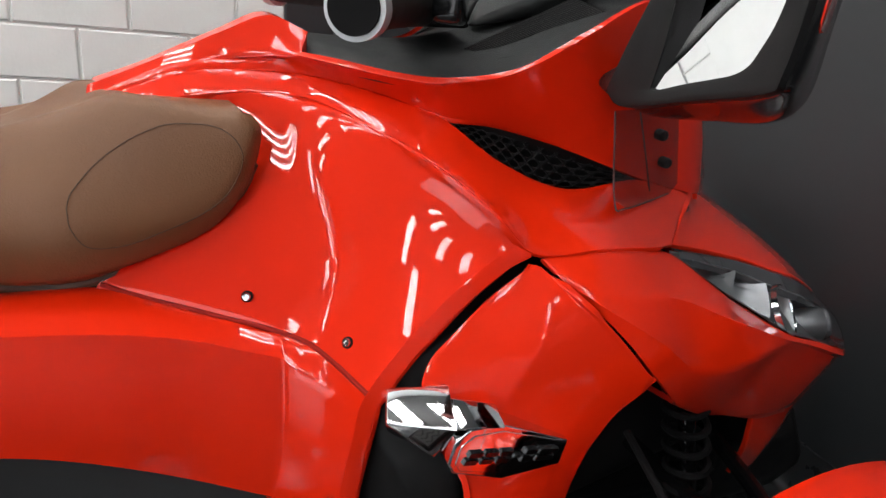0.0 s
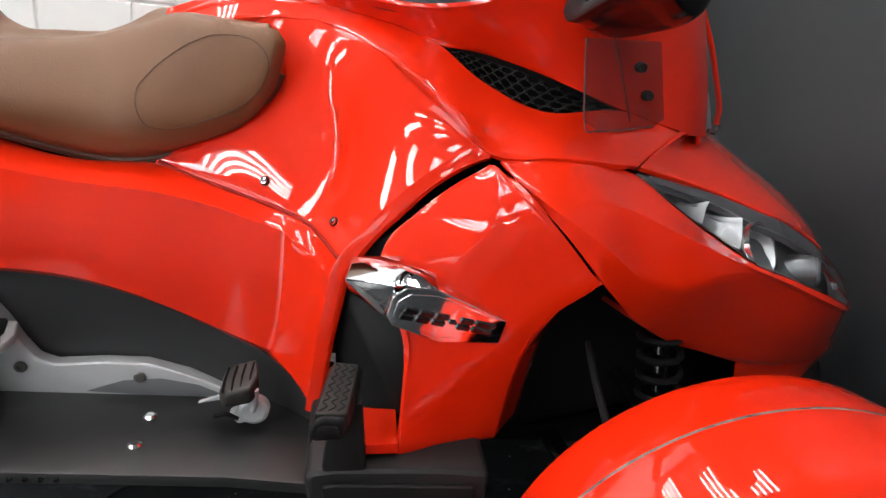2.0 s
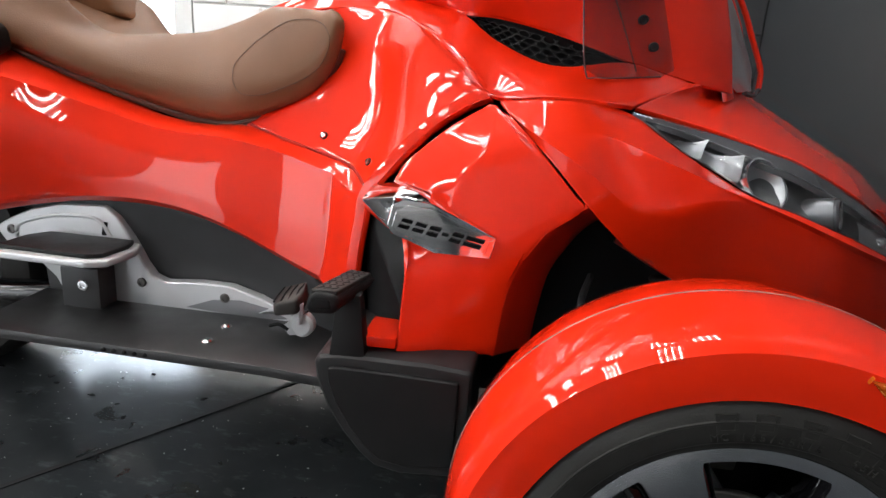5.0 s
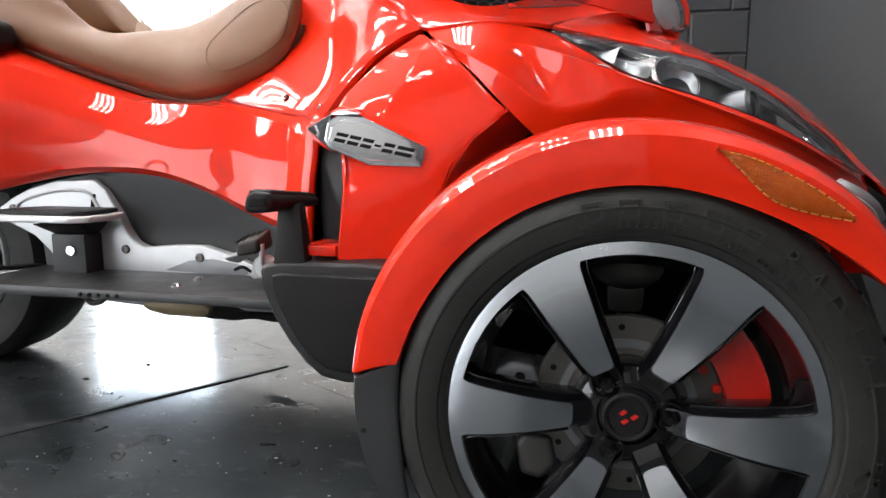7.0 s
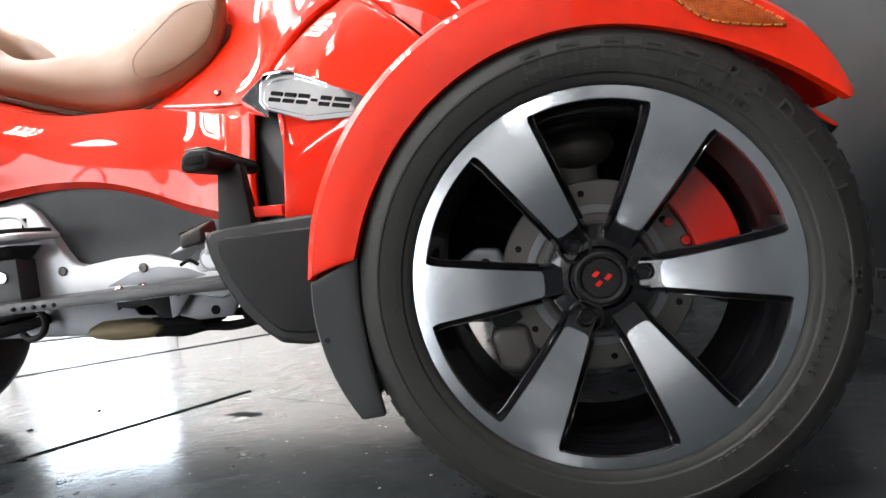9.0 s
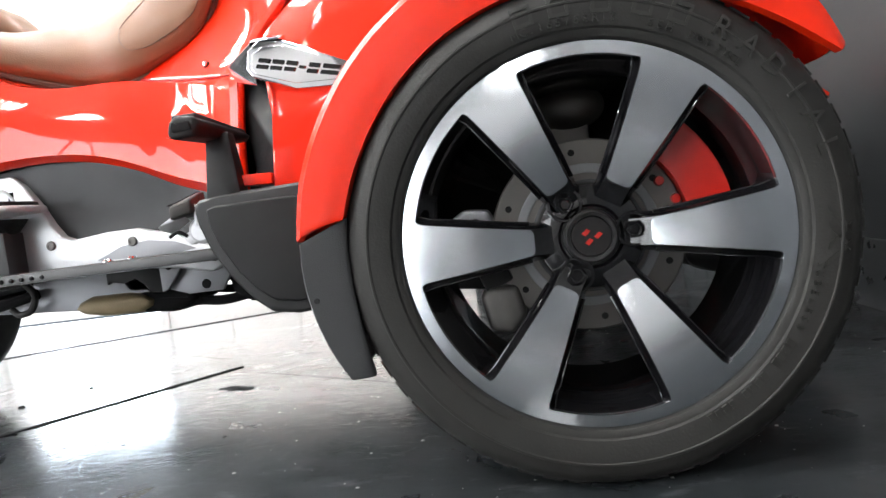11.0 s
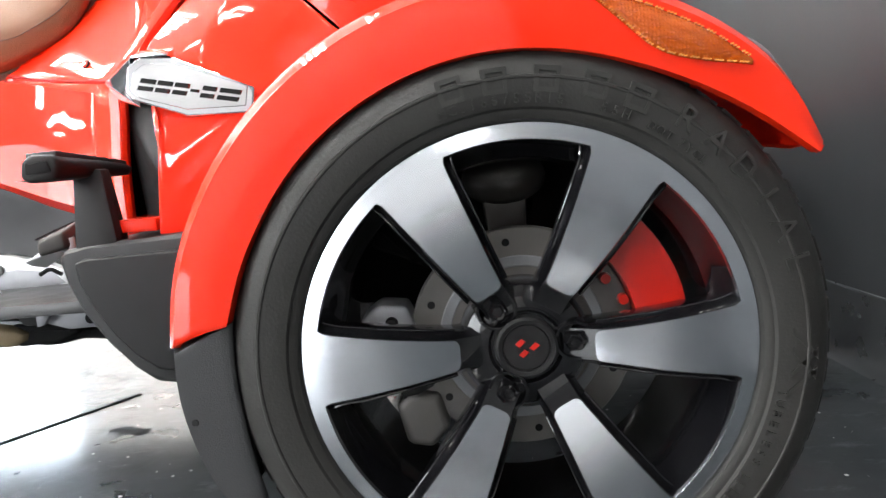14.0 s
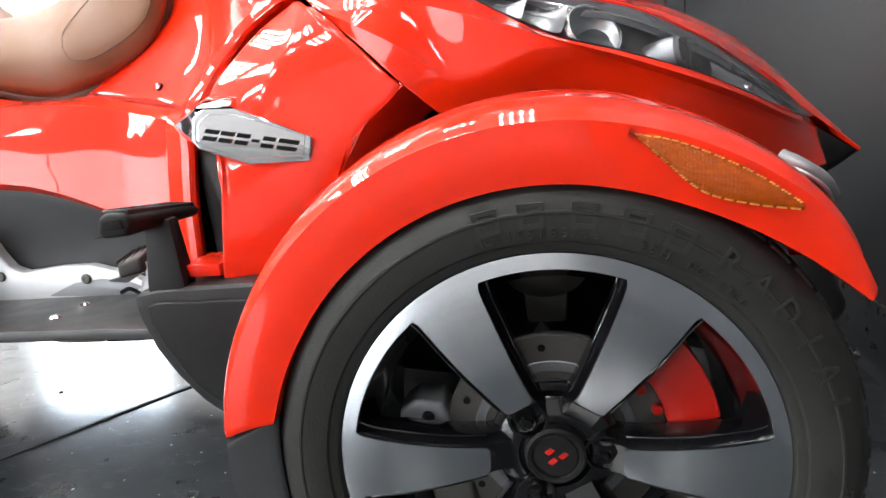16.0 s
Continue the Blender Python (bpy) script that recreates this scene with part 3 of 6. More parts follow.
both("pannier_end", hull([(-1.89, .66, .88), (-1.89, .44, .83), (-1.89, .41, .72), (-1.89, .45, .6), (-1.89, .55, .52), (-1.89, .78, .52), (-1.89, .78, .9),
                          (-1.96, .66, .84), (-1.97, .5, .72), (-1.95, .6, .58), (-1.95, .78, .58), (-1.97, .78, .86)], 0.02, 3), RED, bike)

# lower cowl, between the ridge and the vent
K0 = [(-.84, .735, .905), (-.75, .7165, .929), (-.66, .7135, .939), (-.575, .681, .932), (-.47, .531, .893), (-.402, .469, .845), (-.347, .450, .800), (-.25, .444, .806), (-.165, .450, .803), (-.125, .464, .799)]
K1 = [(-.85, .745, .908), (-.75, .733, .943), (-.66, .728, .953), (-.575, .703, .950), (-.475, .600, .925), (-.415, .540, .893), (-.352, .508, .846), (-.26, .500, .832), (-.15, .510, .830), (-.06, .530, .822)]
K2 = [(-.86, .7525, .911), (-.75, .745, .953), (-.66, .738, .964), (-.575, .718, .962), (-.48, .665, .947), (-.427, .607, .932), (-.352, .565, .884), (-.252, .553, .852), (-.13, .556, .864), (-.008, .573, .836)]
# upper side panel, seat to arch
S0 = [(-.86, .648, .700), (-.767, .614, .6775), (-.640, .564, .652), (-.612, .537, .646), (-.578, .488, .6365), (-.560, .456, .629), (-.545, .4275, .620)]
S1 = [(-.82, .681, .770), (-.73, .640, .745), (-.594, .581, .715), (-.568, .564, .710), (-.545, .500, .695), (-.525, .463, .686), (-.507, .432, .674)]
SA = [(-.802, .696, .810), (-.715, .659, .793), (-.582, .602, .766), (-.556, .585, .758), (-.523, .507, .738), (-.496, .467, .727), (-.471, .434, .713)]
S2 = [(-.785, .710, .850), (-.70, .678, .841), (-.601, .631, .811), (-.573, .615, .803), (-.50, .515, .780), (-.466, .472, .768), (-.435, .437, .751)]
S3 = [(-.76, .728, .906), (-.70, .708, .905), (-.631, .681, .890), (-.600, .668, .884), (-.49, .540, .860), (-.435, .485, .822), (-.386, .445, .784)]
S4 = [(-.747, .7165, .927), (-.70, .715, .9325), (-.650, .7115, .9370), (-.612, .697, .9355), (-.472, .5330, .8910), (-.404, .4705, .8430), (-.350, .4510, .7980)]
tank_grid = snap(snap(loft([creased(r, 2) for r in (S0, S1, SA, S2, S3, S4)], 96, 8), -1, K0, (0, .0012, .0006)), 0, T, (0, 0, .0012))


def straightened(C):
    """A line of points, evened out along its length."""
    C = C.copy()
    for k in range(24):
        C[1:-1] = .25 * C[:-2] + .5 * C[1:-1] + .25 * C[2:]
    return C


def ruled(G):
    """Flattens a grid to straight lines between its plain end arcs, drawn back onto its rims."""
    f = np.linspace(0, 1, G.shape[1])[None, :, None]
    R = straightened(G[:, 0])[:, None] * (1 - f) + straightened(G[:, -1])[:, None] * f
    v = np.linspace(0, 1, len(G))
    low, high = (np.clip(1 - q / .26, 0, 1) ** 2 for q in (v, 1 - v))
    return R + (G[0] - R[0])[None] * low[:, None, None] + (G[-1] - R[-1])[None] * high[:, None, None]


fold = np.linspace(0, 1, 10)[None, :, None]
tank_left = ruled(tank_grid[:, :39])
tank_right = tank_grid[:, 47:].copy()
tank_right[:, :1] = ruled(tank_grid[:, 47:49])[:, :1]
tank_right = fair(tank_right, 120, 120)
tank_fold = tank_left[:, -1:] * (1 - fold) + tank_right[:, :1] * fold
tank_grid = fair(np.concatenate([tank_left, tank_fold[:, 1:-1], tank_right], 1), 60, 14)
both("tank_side_panel", panel(tank_grid), RED, bike)
edge = [(-.354, .450, .795), (-.386, .445, .782), (-.435, .437, .749), (-.48, .433, .704), (-.507, .431, .672), (-.545, .4265, .618), (-.553, .4265, .57), (-.563, .4275, .50), (-.570, .4315, .42), (-.576, .4375, .362)]
edge_in = [(x + .006, y + .016, z - .007 if z > .65 else z) for x, y, z in edge]
both("arch_rim", panel(loft([edge, edge_in], 70, 4), (.5, -.6, -.5), .02, .001), RED, bike)

both("lower_cowl", panel(fair(loft([K0, K1, K2], 72, 8), 10, 2)), RED, bike)
# upper cowl, from the vent to the dash and the windscreen foot
V0 = [(-.86, .7535, .9095), (-.75, .746, .9515), (-.66, .739, .9625), (-.575, .719, .9605), (-.48, .666, .9455), (-.427, .608, .9315), (-.353, .598, .925), (-.262, .584, .906), (-.13, .557, .869), (-.006, .577, .839), (.066, .629, .826)]
V1 = [(-.864, .755, .9135), (-.75, .752, .963), (-.66, .745, .976), (-.588, .716, .978), (-.49, .645, .966), (-.430, .594, .958), (-.352, .576, .962), (-.25, .562, .965), (-.13, .566, .955), (-.01, .592, .94), (.050, .640, .92)]
V2 = [(-.868, .7565, .914), (-.75, .765, .968), (-.66, .757, .984), (-.602, .712, .989), (-.50, .628, .980), (-.433, .580, .983), (-.352, .557, 1.005), (-.275, .537, 1.056), (-.18, .560, 1.105), (-.06, .620, 1.12), (.02, .66, 1.04)]
both("upper_cowl", panel(fair(loft([V0, V1, V2], 72, 8), 10, 2)), RED, bike)

# honeycomb side vent, set back between the two cowls
W0 = [(-.43, .620, .931), (-.36, .595, .885), (-.26, .585, .85), (-.12, .575, .858)]
W1 = [(-.43, .622, .935), (-.36, .625, .935), (-.26, .615, .925), (-.12, .580, .874)]
vent_sheet = loft([W0, W1], 30, 8)
vent_back = both("vent_back", sheet(vent_sheet), DEEP, bike)


def honeycomb(G, cell=0.0118, wall=0.0015, rise=0.007):
    """Open hexagonal cells over the grid G, as one grille."""
    nv, nu = G.shape[:2]
    verts, faces = [], []
    span_u = np.linalg.norm(np.diff(G[nv // 2], axis=0), axis=1).sum()
    span_v = np.linalg.norm(np.diff(G[:, nu // 2], axis=0), axis=1).sum()

    def at(u, v):
        fu, fv = min(max(u / span_u, 0), 1) * (nu - 1), min(max(v / span_v, 0), 1) * (nv - 1)
        i, j = min(int(fv), nv - 2), min(int(fu), nu - 2)
        a, b = fv - i, fu - j
        return (G[i, j] * (1 - a) * (1 - b) + G[i + 1, j] * a * (1 - b) + G[i, j + 1] * (1 - a) * b + G[i + 1, j + 1] * a * b)
    nx, ny = int(span_u / (cell * 1.9)) + 1, int(span_v / (cell * 0.95)) + 2
    for r in range(ny):
        for c in range(nx):
            cx, cy = (c + 0.5 * (r % 2)) * cell * 1.9 + 0.004, r * cell * 0.9 + 0.002
            if not (0.004 < cx < span_u - 0.004 and 0.001 < cy < span_v - 0.001):
                continue
            base = len(verts)
            for rad, lift in ((cell * 0.5, 0.0), (cell * 0.5, rise), (cell * 0.5 + wall, rise), (cell * 0.5 + wall, 0.0)):
                for k in range(6):
                    a = math.pi / 3 * k
                    p = at(cx + 1.75 * rad * math.cos(a), cy + rad * math.sin(a))
                    verts.append(p + np.array([0, -lift - 0.006, 0]))
            for ring in range(3):
                for k in range(6):
                    faces.append((base + ring * 6 + k, base + ring * 6 + (k + 1) % 6, base + ring * 6 + 6 + (k + 1) % 6, base + ring * 6 + 6 + k))
    return mesh_of(verts, faces, False)


both("vent_grille", honeycomb(vent_sheet[:-1]), BLACK, bike, "black honeycomb air vent")
VW = [(-.427, .610, .934), (-.353, .599, .925), (-.262, .585, .906), (-.125, .558, .868)]
VX = [(-.427, .616, .931), (-.353, .606, .910), (-.262, .597, .888), (-.125, .572, .862)]
both("vent_lip", sheet(loft([VW, VX], 30, 3)), BLACK, bike)

# badge panel behind the front wheel
C0 = [(-.353, .446, .785), (-.349, .446, .785), (-.346, .445, .785), (-.341, .444, .784)]
C1 = [(-.408, .436, .750), (-.375, .423, .751), (-.34, .408, .752), (-.305, .394, .753)]
C2 = [(-.453, .427, .711), (-.405, .406, .713), (-.352, .384, .715), (-.261, .377, .719)]
C3 = [(-.490, .418, .671), (-.438, .396, .671), (-.386, .375, .670), (-.206, .366, .664)]
C4 = [(-.496, .392, .625), (-.45, .380, .623), (-.40, .368, .622), (-.192, .366, .640)]
C5 = [(-.456, .341, .562), (-.40, .346, .57), (-.32, .353, .575), (-.248, .366, .590)]
C6 = [(-.455, .318, .495), (-.41, .327, .495), (-.35, .343, .503), (-.288, .360, .515)]
C7 = [(-.456, .294, .402), (-.41, .314, .398), (-.36, .334, .394), (-.306, .354, .388)]
badge_rows = [C0, C1, C2, C3, C4, C5, C6, C7]
badge_left = fair(loft([r[:3] for r in badge_rows], 26, 6), 0, 18)
badge_right = fair(loft([[r[2], tuple((np.array(r[2]) + np.array(r[3])) / 2 + np.array([0, -.0012, 0])), r[3]] for r in badge_rows], 22, 6), 0, 18)
badge_grid = fair(np.concatenate([badge_left, badge_right[:, 1:]], 1), 3, 2)
badge_panel = both("badge_panel", panel(badge_grid), RED, bike)
A0 = [(-.183, .367, .645), (-.205, .369, .628), (-.236, .366, .604), (-.263, .364, .566), (-.287, .360, .52), (-.30, .357, .45), (-.307, .355, .385)]
A1 = [(x + .058, y + .085, z - .012) for x, y, z in A0]
both("arch_lip", panel(loft([A0, A1], 40, 4), (1, 0, -.2)), RED, bike)

# nose side, below the headlamp
D0 = [(-.336, .450, .792), (-.27, .443, .799), (-.20, .445, .799), (-.129, .459, .787), (-.065, .424, .748), (.002, .428, .711), (.056, .385, .684), (.125, .389, .662), (.22, .406, .627), (.30, .455, .593), (.39, .550, .556), (.495, .738, .528)]
D1 = [(-.322, .432, .777), (-.268, .396, .759), (-.20, .392, .757), (-.155, .386, .753), (-.094, .364, .733), (-.031, .362, .711), (.025, .366, .689), (.113, .382, .660), (.215, .400, .621), (.30, .450, .587), (.39, .546, .549), (.497, .735, .520)]
D2 = [(-.318, .428, .772), (-.262, .381, .743), (-.188, .360, .702), (-.122, .364, .655), (-.060, .362, .650), (-.005, .358, .674), (.045, .372, .675), (.117, .393, .651), (.217, .413, .611), (.302, .461, .577), (.392, .554, .540), (.500, .730, .512)]
D3 = [(-.312, .424, .766), (-.250, .378, .716), (-.185, .364, .652), (-.115, .388, .585), (-.065, .410, .552), (-.01, .430, .520), (.05, .442, .502), (.13, .445, .484), (.22, .465, .470), (.31, .500, .462), (.40, .560, .458), (.49, .660, .458)]
both("nose_side", panel(fair(loft([D0, D1, D2, D3], 110, 8, (1, 2)), 6, 0)), RED, bike)
E0 = [(-.12, .392, .583), (-.03, .428, .528), (.05, .445, .500), (.13, .443, .482), (.22, .463, .468)]
E1 = [(x, y + .10, z - .02) for x, y, z in E0]
both("nose_underside", panel(loft([E0, E1], 40, 3), (0, 0, -1)), RED_INNER, bike)
N0 = [(.13, .449, .484), (.22, .469, .470), (.31, .504, .462), (.40, .564, .458)]
N1 = [(.15, .460, .40), (.23, .478, .39), (.31, .520, .39), (.39, .580, .395)]
N2 = [(.16, .480, .33), (.23, .495, .32), (.30, .540, .32), (.37, .600, .34)]
both("lower_nose", panel(loft([N0, N1, N2], 30, 5)), RED, bike)

# hood over the headlamp
F0 = [(-.117, .470, .797), (-.05, .479, .783), (.03, .479, .765), (.085, .471, .749), (.150, .473, .729), (.240, .505, .688), (.293, .545, .659), (.395, .690, .612), (.500, .748, .538), (.595, .775, .468)]
F4 = [(.06, .799, .846), (.115, .799, .829), (.165, .799, .805), (.21, .799, .782), (.26, .799, .754), (.32, .799, .721), (.38, .799, .686), (.45, .799, .621), (.53, .799, .539), (.606, .799, .464)]
hood_rows = [F0]
for share, back in ((.18, (-.07, .515, .817)), (.40, (-.004, .575, .835)), (.68, (.05, .660, .842))):
    lift = 1 - (1 - share) ** 2.4
    hood_rows.append([back] + [(a[0] + (c[0] - a[0]) * share, a[1] + (c[1] - a[1]) * share, a[2] + (c[2] - a[2]) * lift) for a, c in zip(F0[1:], F4[1:])])
hood_rows.append(F4)
both("hood", panel(fair(loft(hood_rows, 70, 6), 14, 8), (0, -.3, 1)), RED, bike)
both("nose_lip", panel(loft([[(.497, .737, .518), (.545, .758, .488), (.585, .775, .464), (.604, .798, .460)],
                             [(.475, .700, .475), (.515, .735, .450), (.545, .765, .435), (.560, .798, .430)],
                             [(.430, .640, .440), (.455, .690, .420), (.480, .745, .405), (.500, .798, .400)]], 24, 5), (1, 0, 0)), BLACK, bike)
both("chin_spoiler", hull([(.22, .56, .31), (.22, .56, .17), (.44, .57, .30), (.50, .575, .22), (.535, .68, .21), (.55, .798, .21), (.46, .60, .135), (.51, .798, .125), (.28, .60, .14), (.28, .798, .13), (.50, .798, .40), (.44, .64, .42), (.22, .798, .42)], .012, 3), BLACK, bike, "black plastic chin spoiler")

# headlamp: clear shell, bezel, reflector bowls
G0 = [(-.125, .460, .789), (-.065, .423, .751), (.002, .427, .715), (.056, .384, .688), (.125, .388, .666), (.22, .405, .631), (.30, .454, .597), (.39, .549, .560), (.495, .738, .534)]
G1 = [(-.121, .466, .792), (-.05, .475, .779), (.025, .476, .763), (.085, .468, .747), (.150, .470, .727), (.24, .502, .685), (.293, .542, .656), (.395, .688, .609), (.497, .742, .537)]
mid_row = [((a[0] + b[0]) / 2, (a[1] + b[1]) / 2 - .010, (a[2] + b[2]) / 2 + .010) for a, b in zip(G0, G1)]
mid_row[0], mid_row[-1] = tuple((a + b) / 2 for a, b in zip(G0[0], G1[0])), tuple((a + b) / 2 for a, b in zip(G0[-1], G1[-1]))
lamp_grid = loft([G0, mid_row, G1], 56, 8)
lamp_out = norm(np.cross(np.gradient(lamp_grid, axis=1), np.gradient(lamp_grid, axis=0)))
if (lamp_out @ np.array([0, -1, .5])).mean() < 0:
    lamp_out = -lamp_out


def lamp_place(v, u, depth, axis):
    """A turn that lays the y axis of a lathe along axis, depth below the lens at row v and column u."""
    at = Vector(lamp_grid[v, u] - lamp_out[v, u] * depth)
    return Matrix.Translation(at) @ Vector((0, -1, 0)).rotation_difference(Vector(axis).normalized()).to_matrix().to_4x4()


def lamp_round(profile, v, u, depth, axis, seg=48):
    me = lathe(profile, (0, 0, 0), "y", seg)
    me.transform(lamp_place(v, u, depth, axis))
    return me


taper = np.clip(np.minimum(np.arange(56) / 10, (55 - np.arange(56)) / 9), 0, 1)[None, :, None]
rise = np.sin(np.linspace(0, math.pi, 17))[:, None, None] ** .5
inner = lamp_grid - lamp_out * (.005 + .036 * taper * rise)
for side in (False, True):
    lens = part("headlamp_lens", panel(lamp_grid, thick=0.004, lip=0.001), LENS, bike, "clear plastic headlamp lens", flip=side)
    lens.visible_shadow = False
    part("housing", sheet(inner), LAMP_GREY, lens, "grey lamp housing", flip=side)
    # dark band under the hood, with a soft fold along its lower edge
    band_grid = np.stack([lamp_grid[16] - lamp_out[16] * .003, lamp_grid[14] - lamp_out[14] * .006, lamp_grid[12] - lamp_out[12] * .010, lamp_grid[11] - lamp_out[11] * .018])
    part("bezel", sheet(band_grid[:, 2:54]), BEZEL, lens, "dark grey bezel", flip=side)
    part("bezel_edge", tube(list(band_grid[2, 4:52:3]), .0013, 6, 60), LAMP_GREY, lens, "", flip=side)
    part("bezel", sheet(np.stack([lamp_grid[0] - lamp_out[0] * .002, lamp_grid[1] - lamp_out[1] * .014])[:, 2:54]), LAMP_GREY, lens, "", flip=side)
    # bright reflector scoops behind the inner corner
    for c0, c1, deep in ((8, 12, .004), (12, 18, .005)):
        scoop = lamp_grid[1:12, c0:c1 + 1].copy()
        for q in range(c1 - c0 + 1):
            f = q / (c1 - c0)
            bow = deep + .020 * math.sin(math.pi * .62 * (1 - f)) + .006 * np.cos(np.linspace(-1.4, 1.4, 11))
            scoop[:, q] -= lamp_out[1:12, c0 + q] * bow[:, None]
        part("reflector_scoop", sheet(fair_rows(scoop, 1)), LAMP_BRIGHT, lens, "bright silver reflector scoop", flip=side)
    # main reflector bowl with a pale rim
    bowl_axis = (.46, -.68, .52)
    bowl = [(.004, .022), (.014, .0205), (.024, .016), (.032, .009), (.038, .001), (.041, -.005)]
    part("reflector_bowl", lamp_round(bowl, 6, 23, .026, bowl_axis), LAMP_SILVER, lens, "satin silver reflector bowl", flip=side)
    part("bowl_rim", lamp_round([(.0405, -.004), (.041, -.0065), (.0430, -.0065), (.0436, .002)], 6, 23, .026, bowl_axis), CHROME, lens, "", flip=side)
    # projector barrel with a dark ring and a glass eye
    eye_axis = (.84, -.46, .20)
    part("projector_barrel", lamp_round([(.0235, .046), (.0265, .040), (.0275, .010), (.0262, -.006), (.0250, -.010)], 7, 33, .026, eye_axis), LAMP_GREY, lens, "grey projector barrel", flip=side)
    part("projector_rim", lamp_round([(.0262, -.006), (.0270, -.010), (.0255, -.014), (.0225, -.013), (.0215, -.006)], 7, 33, .026, eye_axis), BEZEL, lens, "dark projector rim", flip=side)
    part("projector_eye", lamp_round([(0, -.016), (.008, -.0145), (.016, -.011), (.0220, -.006)], 7, 33, .026, eye_axis), GLOSS, lens, "dark glass projector eye", flip=side)
    tray = lamp_grid[2:11, 38:52] - lamp_out[2:11, 38:52] * .020
    part("lamp_tray", sheet(tray), CAST, lens, "grey tray towards the lamp tip", flip=side)
    part("position_lamp", lamp_round([(0, -.004), (.006, -.003), (.009, .002), (.010, .010)], 5, 44, .016, eye_axis, 24), CHROME, lens, "", flip=side)

# dark inner body that closes the gaps
both("inner_body", hull([(-.50, .50, .62), (-.36, .50, .76), (-.14, .50, .77), (.05, .52, .70), (.33, .54, .56), (.33, .56, .42), (-.05, .56, .30), (-.45, .52, .22), (-.55, .52, .40),
                         (-.50, .795, .70), (.33, .795, .56), (.33, .795, .30), (-.50, .795, .22), (-.14, .795, .80), (-.36, .795, .80)], 0.01), DEEP, bike)
both("inner_body", hull([(-.60, .60, .58), (-.75, .69, .62), (-1.1, .72, .66), (-1.8, .64, .76), (-1.85, .62, .56), (-1.1, .61, .50), (-.64, .58, .36),
                         (-.56, .795, .60), (-.75, .795, .82), (-1.1, .795, .80), (-1.8, .795, .82), (-1.85, .795, .50), (-1.1, .795, .36), (-.60, .795, .30)], 0.01), DEEP, bike)
both("inner_body", hull([(-.72, .735, .90), (-.56, .71, .92), (-.42, .64, .90), (-.30, .62, .82), (-.0, .62, .80), (.05, .66, .80), (-.05, .66, 1.0), (-.2, .60, 1.0), (-.35, .62, .96),
                         (-.72, .795, .90), (-.5, .795, .94), (.05, .795, .80), (-.05, .795, 1.0), (-.5, .795, .70), (.0, .795, .7)], 0.005), DEEP, bike)
both("scoop_duct", hull([(-.56, .455, .60), (-.50, .455, .66), (-.40, .455, .72), (-.44, .40, .56), (-.45, .36, .41), (-.55, .46, .36), (-.44, .52, .36), (-.44, .52, .70)], 0.006), BLACK, bike, "glossy black air duct")

# chrome badge with dark raised shapes
badge_out = [(-.490, .598), (-.484, .628), (-.466, .641), (-.423, .637), (-.318, .588), (-.325, .553), (-.413, .556), (-.482, .584)]
SLANT = Matrix(((1, 0, 0, 0), (.1217, 1, 0, .3295 + .1217 * .482), (0, 0, 1, 0), (0, 0, 0, 1)))


def badge_plate(scale, y0, y1, bevel):
    me = prism([(-.405 + (x + .405) * scale[0], .597 + (z - .597) * scale[1]) for x, z in badge_out], y0, y1, bevel, 3)
    me.transform(SLANT)
    return me


for side in (False, True):
    badge = part("badge", badge_plate((1, 1), -.001, .030, .0028), CHROME, bike, "chrome badge with dark raised shapes", flip=side)
    part("badge_face", badge_plate((.90, .78), -.0022, .004, .001), BADGE_FACE, badge, "satin silver badge face", flip=side)
    part("badge_end", hull([(-.548, .386, .622), (-.540, .402, .598), (-.490, .364, .578), (-.480, .333, .641), (-.536, .432, .640), (-.528, .445, .600), (-.49, .42, .58), (-.470, .395, .660)], .003, 3), CHROME, badge, flip=side)
    part("badge_top", hull([(-.484, .3315, .641), (-.466, .3290, .645), (-.424, .3240, .640), (-.478, .372, .658), (-.425, .356, .653), (-.47, .370, .640), (-.425, .352, .636)], .002, 2), CHROME, badge, flip=side)
    ux = (Vector((-.330, .348, .575)) - Vector((-.482, .3295, .608))).normalized()
    uz = Vector((.10, -.03, 1)).normalized()
    at0 = Vector((-.468, .3290, .6005))
    strokes = [(.064, .0055, .0095, .0035)]
    for a, wdt in ((0.0, .0165), (.0215, .0165), (.043, .0165), (.078, .0165), (.0995, .0265)):
        strokes += [(a, 0.0, wdt, .0055), (a, .0090, wdt, .0055)]
    for a, low, wdt, hgt in strokes:
        base = at0 + ux * (a * 1.06 - .004) - uz * .0045
        quad = []
        for off in (.001, -.0040):
            for du, dv in ((low * .45, low), (wdt + low * .45, low), (wdt + (low + hgt) * .45, low + hgt), ((low + hgt) * .45, low + hgt)):
                quad.append(base + ux * du * 1.06 + uz * dv * 1.15 + Vector((0, off, 0)))
        part("badge_mark", hull(quad), GLOSS, badge, flip=side)

# screws in the side panels
for sx, sy, sz, tilt in ((-.6825, .5936, .6927, (-.30, -.88, .36)), (-.5682, .5021, .6646, (-.69, -.57, .45))):
    out = Vector(tilt).normalized() * .0012
    screw(sx + out.x, sy + out.y, sz + out.z, .0058, parent=bike, normal=tilt)
    ring = lathe([(.0050, -.0002), (.0056, -.0014), (.0074, -.0012), (.0080, .004)], (0, 0, 0), "y", 24)
    ring.transform(Matrix.Translation((sx, sy, sz)) @ Vector((0, -1, 0)).rotation_difference(Vector(tilt)).to_matrix().to_4x4())
    both("screw_recess", ring, DEEP, bike)

